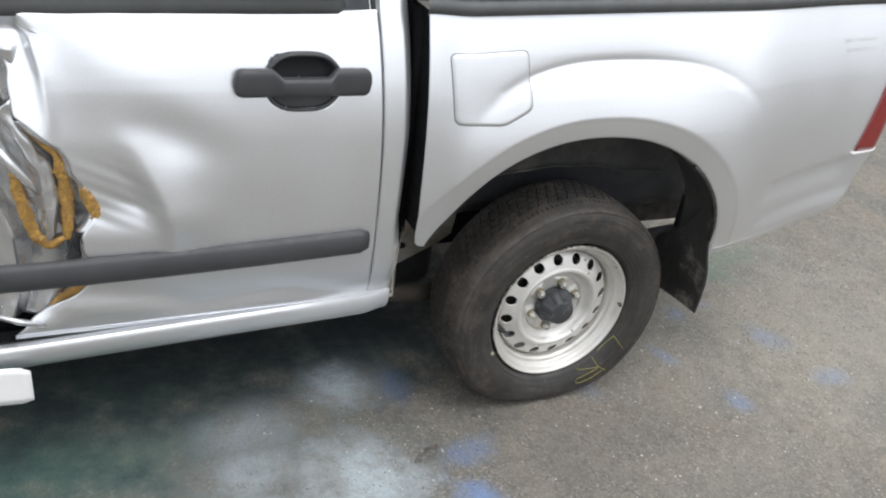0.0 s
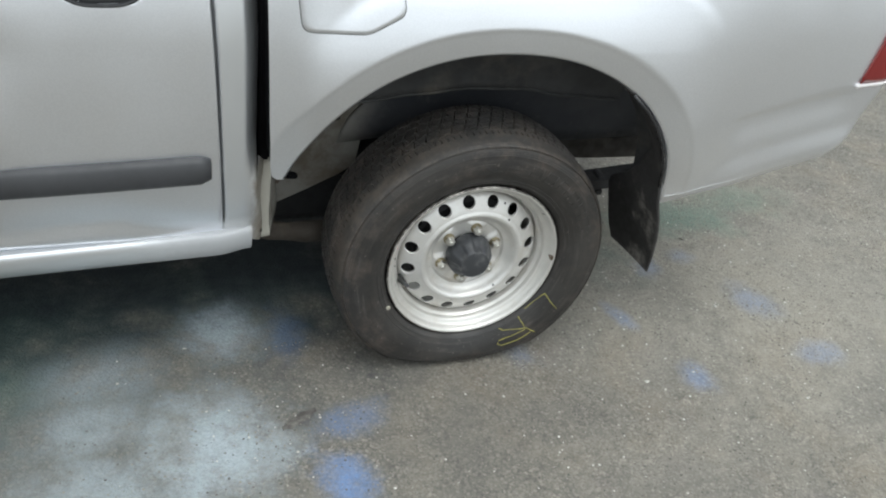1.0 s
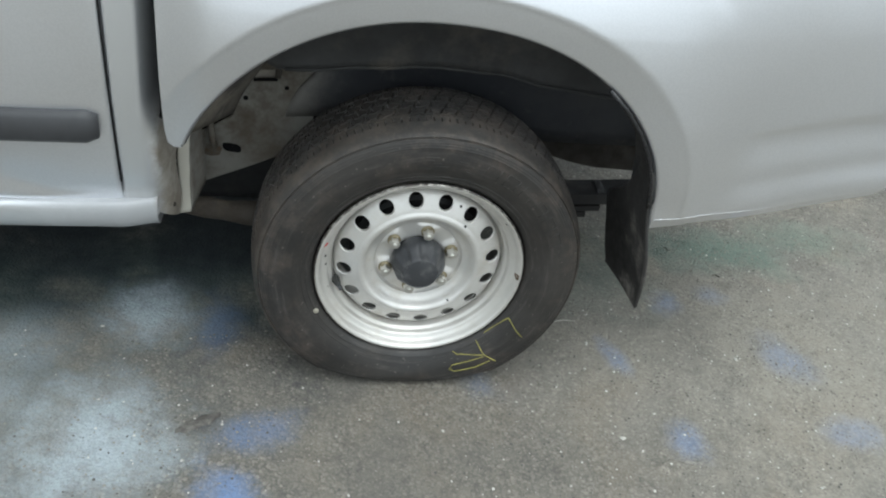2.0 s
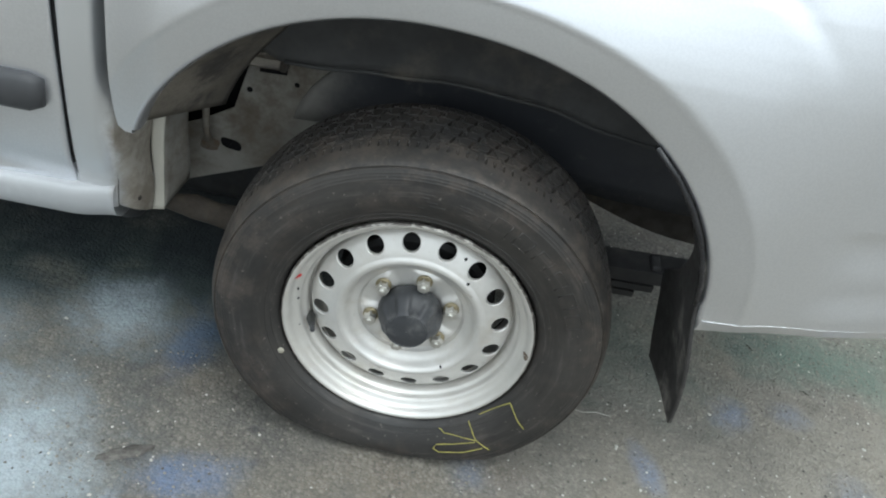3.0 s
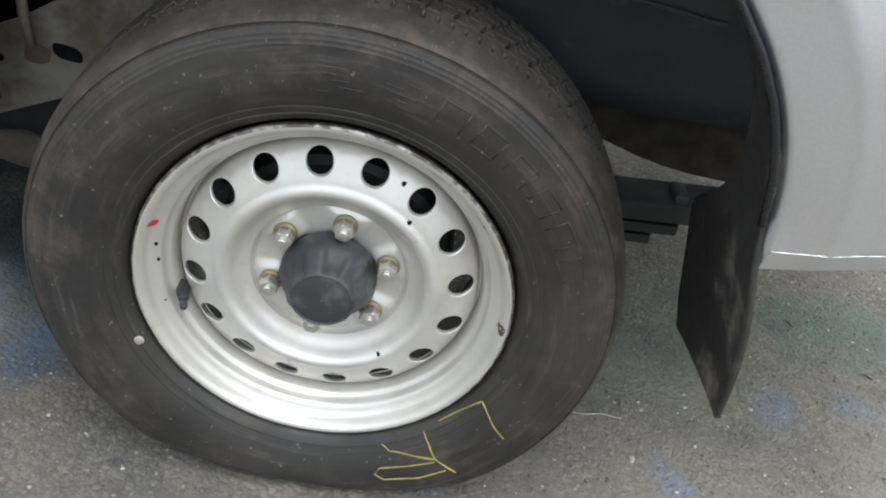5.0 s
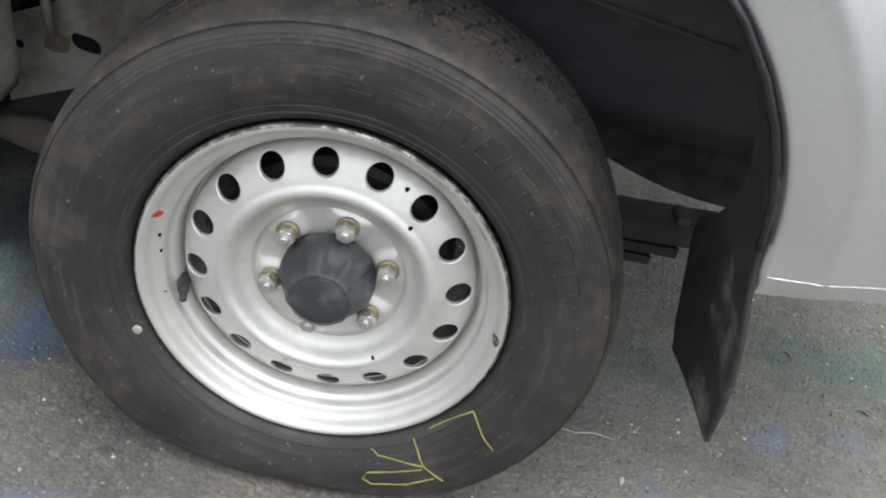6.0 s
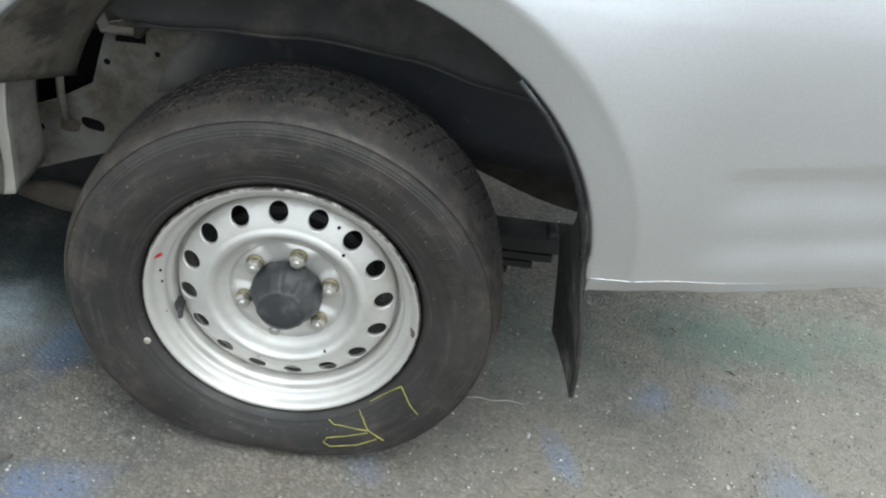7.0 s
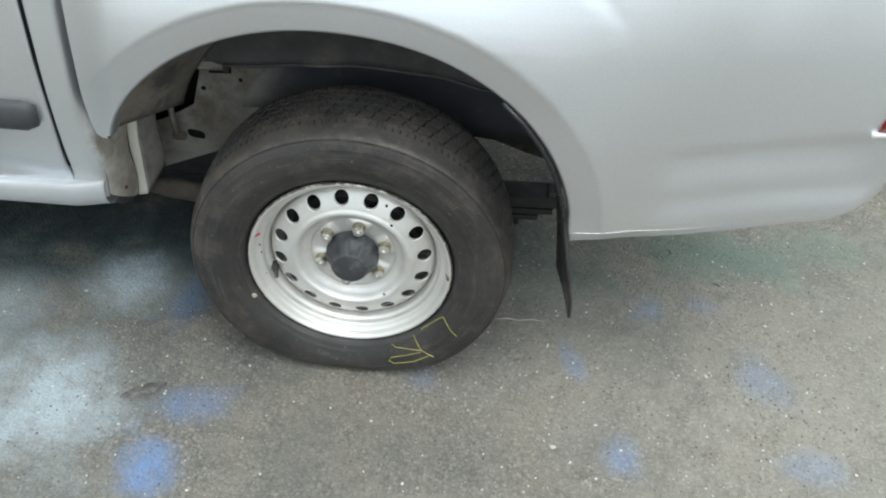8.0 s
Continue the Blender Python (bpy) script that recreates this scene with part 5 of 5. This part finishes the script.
def wreckage(parent):
    """Crumpled inner metal and sealant behind the torn door skin."""
    def fold(k, w):
        k = k - math.floor(k)
        return (k / w if k < w else (1 - k) / (1 - w))

    def inner(u, v):
        x = -1.185 - 0.38 * u
        z = 0.43 + 0.60 * v
        warp = 0.05 * math.sin(8 * z) + 0.03 * noise.noise((x * 6, z * 5, 1.0))
        f = 0.030 * fold((x + warp) * 11 + 0.8 * z, 0.3) + 0.010 * noise.noise((x * 25, z * 16, 2.0))
        return x + 0.01 * math.sin(14 * z), 0.022 + 0.02 * u + f + 0.018 * sstep(-1.27, -1.21, x) + 0.05 * sstep(0.84, 0.90, z) * sstep(-1.34, -1.30, x), z
    part("torn_panel", thicken(grid(110, 80, inner), (0, 0.004, 0)), bare_metal, parent, "crumpled bare steel door shell")
    # black sheet painting the shade behind the tear
    part("tear_shade", box(-1.50, -1.10, 0.26, 0.28, 0.42, 1.08), shade_chip_black, parent)

    # bent tongue of inner door metal, creased along its length
    SPINE = [(0.0, -1.350, 0.925), (0.25, -1.318, 0.850), (0.5, -1.292, 0.780), (0.75, -1.284, 0.705), (1.0, -1.286, 0.628)]

    def tongue(u, v):
        x, z = (lerp_table([(r[0], r[k]) for r in SPINE], v) for k in (1, 2))
        w = 0.034 * (1 - 0.35 * v * v)
        q = 2 * u - 1
        crease = 0.012 * abs(q - 0.25 + 0.3 * math.sin(5 * v)) + 0.009 * noise.noise((q * 2, v * 7, 4.0))
        return x + w * q, 0.012 + 0.030 * q * q + crease - 0.012 * math.sin(3 * v), z + 0.018 * q + 0.006 * math.sin(7 * v + 2 * q)
    part("bent_tongue", thicken(grid(24, 50, tongue), (0, 0.003, 0)), bare_metal, parent, "bent bright steel tongue")

    def ribbon(pts, width, seed):
        """A flat torn band of sealant with uneven edges."""
        dense = [Vector(a) + (Vector(b) - Vector(a)) * k / 16 for a, b in zip(pts, pts[1:]) for k in range(16)] + [Vector(pts[-1])]
        n = len(dense) - 1

        def fn(u, v):
            i = round(u * n)
            p = dense[i]
            t = dense[min(n, i + 1)] - dense[max(0, i - 1)]
            side = Vector((-t.z, 0, t.x)).normalized()
            q = 2 * v - 1
            w = width * (1.0 + 0.3 * noise.noise((i * 0.11, seed, 1.0)) + 0.25 * noise.noise((i * 0.33, seed, 5.0 + 3 * q)) + 0.35 * noise.noise((i * 0.9, seed, 9.0 + 3 * q))) * (0.45 + 0.55 * min(1, 5 * u, 5 * (1 - u)))
            lump = 0.0012 * noise.noise((i * 0.4, q * 2, seed)) + 0.0008 * noise.noise((i * 1.9, q * 5, seed))
            return p.x + side.x * q * w, p.y + 0.003 * q * q + lump, p.z + side.z * q * w
        return thicken(grid(n, 8, fn), (0, 0.002, 0))
    bands = [([(-1.345, 0.02, 0.79), (-1.338, 0.02, 0.74), (-1.326, 0.02, 0.69), (-1.312, 0.02, 0.635), (-1.285, 0.02, 0.615), (-1.258, 0.02, 0.63)], 0.012),
             ([(-1.264, 0.012, 0.822), (-1.254, 0.015, 0.78), (-1.249, 0.02, 0.73), (-1.249, 0.02, 0.68), (-1.252, 0.02, 0.625)], 0.013),
             ([(-1.318, 0.004, 0.897), (-1.30, 0.006, 0.868), (-1.278, 0.008, 0.842), (-1.262, 0.010, 0.820)], 0.008),
             ([(-1.222, -0.002, 0.752), (-1.208, -0.004, 0.725), (-1.196, -0.004, 0.695), (-1.194, -0.002, 0.662)], 0.012),
             ([(-1.205, 0.004, 0.522), (-1.235, 0.006, 0.512), (-1.262, 0.010, 0.495), (-1.295, 0.014, 0.468)], 0.013),
             ([(-1.255, 0.02, 0.545), (-1.268, 0.02, 0.525), (-1.285, 0.024, 0.51)], 0.012)]
    for k, (pts, width) in enumerate(bands):
        part("sealant", ribbon(pts, width, 3.0 * k + 1.0), foam_mat, parent, "torn orange sealant with ragged edges")
    for pts, r in (([(-1.372, -0.005, 0.86), (-1.345, -0.01, 0.815), (-1.318, -0.006, 0.775), (-1.300, 0.0, 0.745)], 0.009), ([(-1.40, -0.002, 0.47), (-1.36, -0.006, 0.452), (-1.31, 0.0, 0.432)], 0.006)):
        part("bent_strip", tube(pts, [r * 0.6, r * 1.2, r, r * 0.5][:len(pts)], 10), bare_metal, parent, "bent bright steel strip")

    def loose(u, v):
        return -1.347 + 0.002 * v - 0.25 * (1 - u), -0.035 + 0.012 * math.sin(3 * u), 0.348 - 0.095 * v - 0.010 * sstep(0.9, 1.0, u) * (1 - 2 * v)
    part("loose_trim", thicken(grid(12, 6, loose), (0, 0.006, 0)), white_panel, parent, "loose white panel piece")


wreckage(truck)


# ---------------------------------------------------------------- loose things on the ground
def stone(bm, x, y, r, rng):
    sx, sy, sz = (r * rng.uniform(0.7, 1.3) for _ in range(3))
    turn = rng.uniform(0, 6.3)
    vs = []
    for a, b, c in ((0, 0, 0.6), (1, 0, 0.1), (0.3, 0.9, 0), (-0.8, 0.6, 0.1), (-0.8, -0.6, 0), (0.3, -0.95, 0.05), (0, 0, -0.5)):
        k = rng.uniform(0.8, 1.15)
        px, py = a * sx * k, b * sy * k
        vs.append(bm.verts.new((x + px * math.cos(turn) - py * math.sin(turn), y + px * math.sin(turn) + py * math.cos(turn), max(0.0, sz * (c + 0.35)))))
    for i in range(5):
        bm.faces.new((vs[0], vs[1 + i], vs[1 + (i + 1) % 5]))
        bm.faces.new((vs[6], vs[1 + (i + 1) % 5], vs[1 + i]))


stone_mat = speckled("pale stone", (0.55, 0.53, 0.48), 0.8, amount=0.25, scale=80)


def grit_material():
    m = Mat("grit", (0.3, 0.28, 0.25), 0.85)
    g = m.n("ShaderNodeNewGeometry")
    r = g.outputs["Random Per Island"]
    c = m.mix(m.ramp(r, 0.0, 0.75), (0.09, 0.085, 0.078), (0.25, 0.232, 0.195))
    c = m.mix(m.ramp(r, 0.90, 0.985), c, (0.62, 0.60, 0.55))
    m.color(c)
    return m.m


def gravel():
    rng = random.Random(11)
    bm = bmesh.new()
    count = 0
    while count < 24000:
        x, y = rng.uniform(-1.5, 1.9), rng.uniform(-0.75, 1.0)
        dens = 0.55 + 0.9 * noise.noise((x * 1.7, y * 1.7, 5)) + 0.35 * sstep(-0.3, 0.6, x)
        if rng.random() > dens or (abs(x) < 0.16 and -0.07 < y < 0.13) or (x < -0.95 and y > -0.35) or (x < 0.0 and y > 0.12 + 0.08 * noise.noise((x * 3, y * 3, 8))):
            continue
        stone(bm, x, y, 0.0008 + 0.0026 * rng.random() ** 2.2, rng)
        count += 1
    tagged(part("gravel", bm, grit_material(), smooth=False), "loose fine grit scattered over the asphalt", "gravel", kind="stuff")


gravel()
PEBBLES = [(0.458, 0.093, 0.005), (1.01, 0.245, 0.0045), (0.66, 0.11, 0.004), (0.831, 0.052, 0.006), (0.466, -0.201, 0.007), (0.433, 0.01, 0.004), (0.872, -0.336, 0.004), (0.199, -0.43, 0.004), (-0.626, -0.105, 0.004), (0.459, 0.099, 0.004), (-0.447, -0.262, 0.004), (0.67, 0.247, 0.005), (0.735, -0.31, 0.004), (-0.655, 0.115, 0.005), (0.56, -0.13, 0.0045)]
for px, py, pr in PEBBLES:
    bm = bmesh.new()
    stone(bm, 0, 0, pr, random.Random(int(px * 1000)))
    tagged(part("pebble", bm, stone_mat, smooth=False, at=pose(px, py, 0)), "small pale pebble lying on the asphalt", "pebble", "pebbles on the asphalt")

scrap_mat = speckled("dusty scrap", (0.085, 0.078, 0.07), 0.85, amount=0.4, scale=60, dirt=(0.17, 0.16, 0.145), cover=(0.4, 0.65))
scrap = part("scrap", thicken(grid(24, 6, lambda u, v: (-0.468 + 0.085 * u, -0.188 + 0.045 * u + (0.030 * v - 0.015) * (math.sin(math.pi * (0.12 + 0.76 * u)) + 0.4 * noise.noise((u * 6, 2 * v, 4))), 0.0022 + 0.0015 * noise.noise((u * 9, v * 3, 1)))), (0, 0, -0.004)), scrap_mat)
tagged(scrap, "flat dark scrap of rubber on the asphalt", "scrap")
twig = part("straw", tube([(0.33, 0.165, 0.003), (0.36, 0.172, 0.004), (0.39, 0.170, 0.003), (0.42, 0.178, 0.003), (0.45, 0.176, 0.002)], [0.0006, 0.0011, 0.0009, 0.0011, 0.0005], 6), stone_mat)
bark_mat = speckled("dark bark", (0.05, 0.042, 0.035), 0.85, amount=0.4, scale=120)
for x, y, a in ((0.800, 0.499, 120), (0.909, 0.383, 150)):
    bit = part("twig", tube([(-0.010, 0, 0.0015), (-0.003, 0.0015, 0.003), (0.004, -0.001, 0.0022), (0.010, 0.002, 0.0015)], [0.0006, 0.0014, 0.0011, 0.0005], 6), bark_mat, at=pose(x, y, 0, 0, 0, a))
    tagged(bit, "short dark brown twig lying on the asphalt", "twig", "twigs on the asphalt")
tagged(twig, "thin pale straw lying behind the tyre", "straw")


# ---------------------------------------------------------------- unseen plain wall added to close the yard and block light from beyond the truck
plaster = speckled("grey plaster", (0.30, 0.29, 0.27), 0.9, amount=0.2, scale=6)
wall = part("light_block_wall", box(-7.0, 1.6, 2.2, 2.4, 0.0, 2.6), plaster, smooth=False)
tagged(wall, "unseen plain grey plastered wall added to block light behind the truck", "wall", kind="structure")
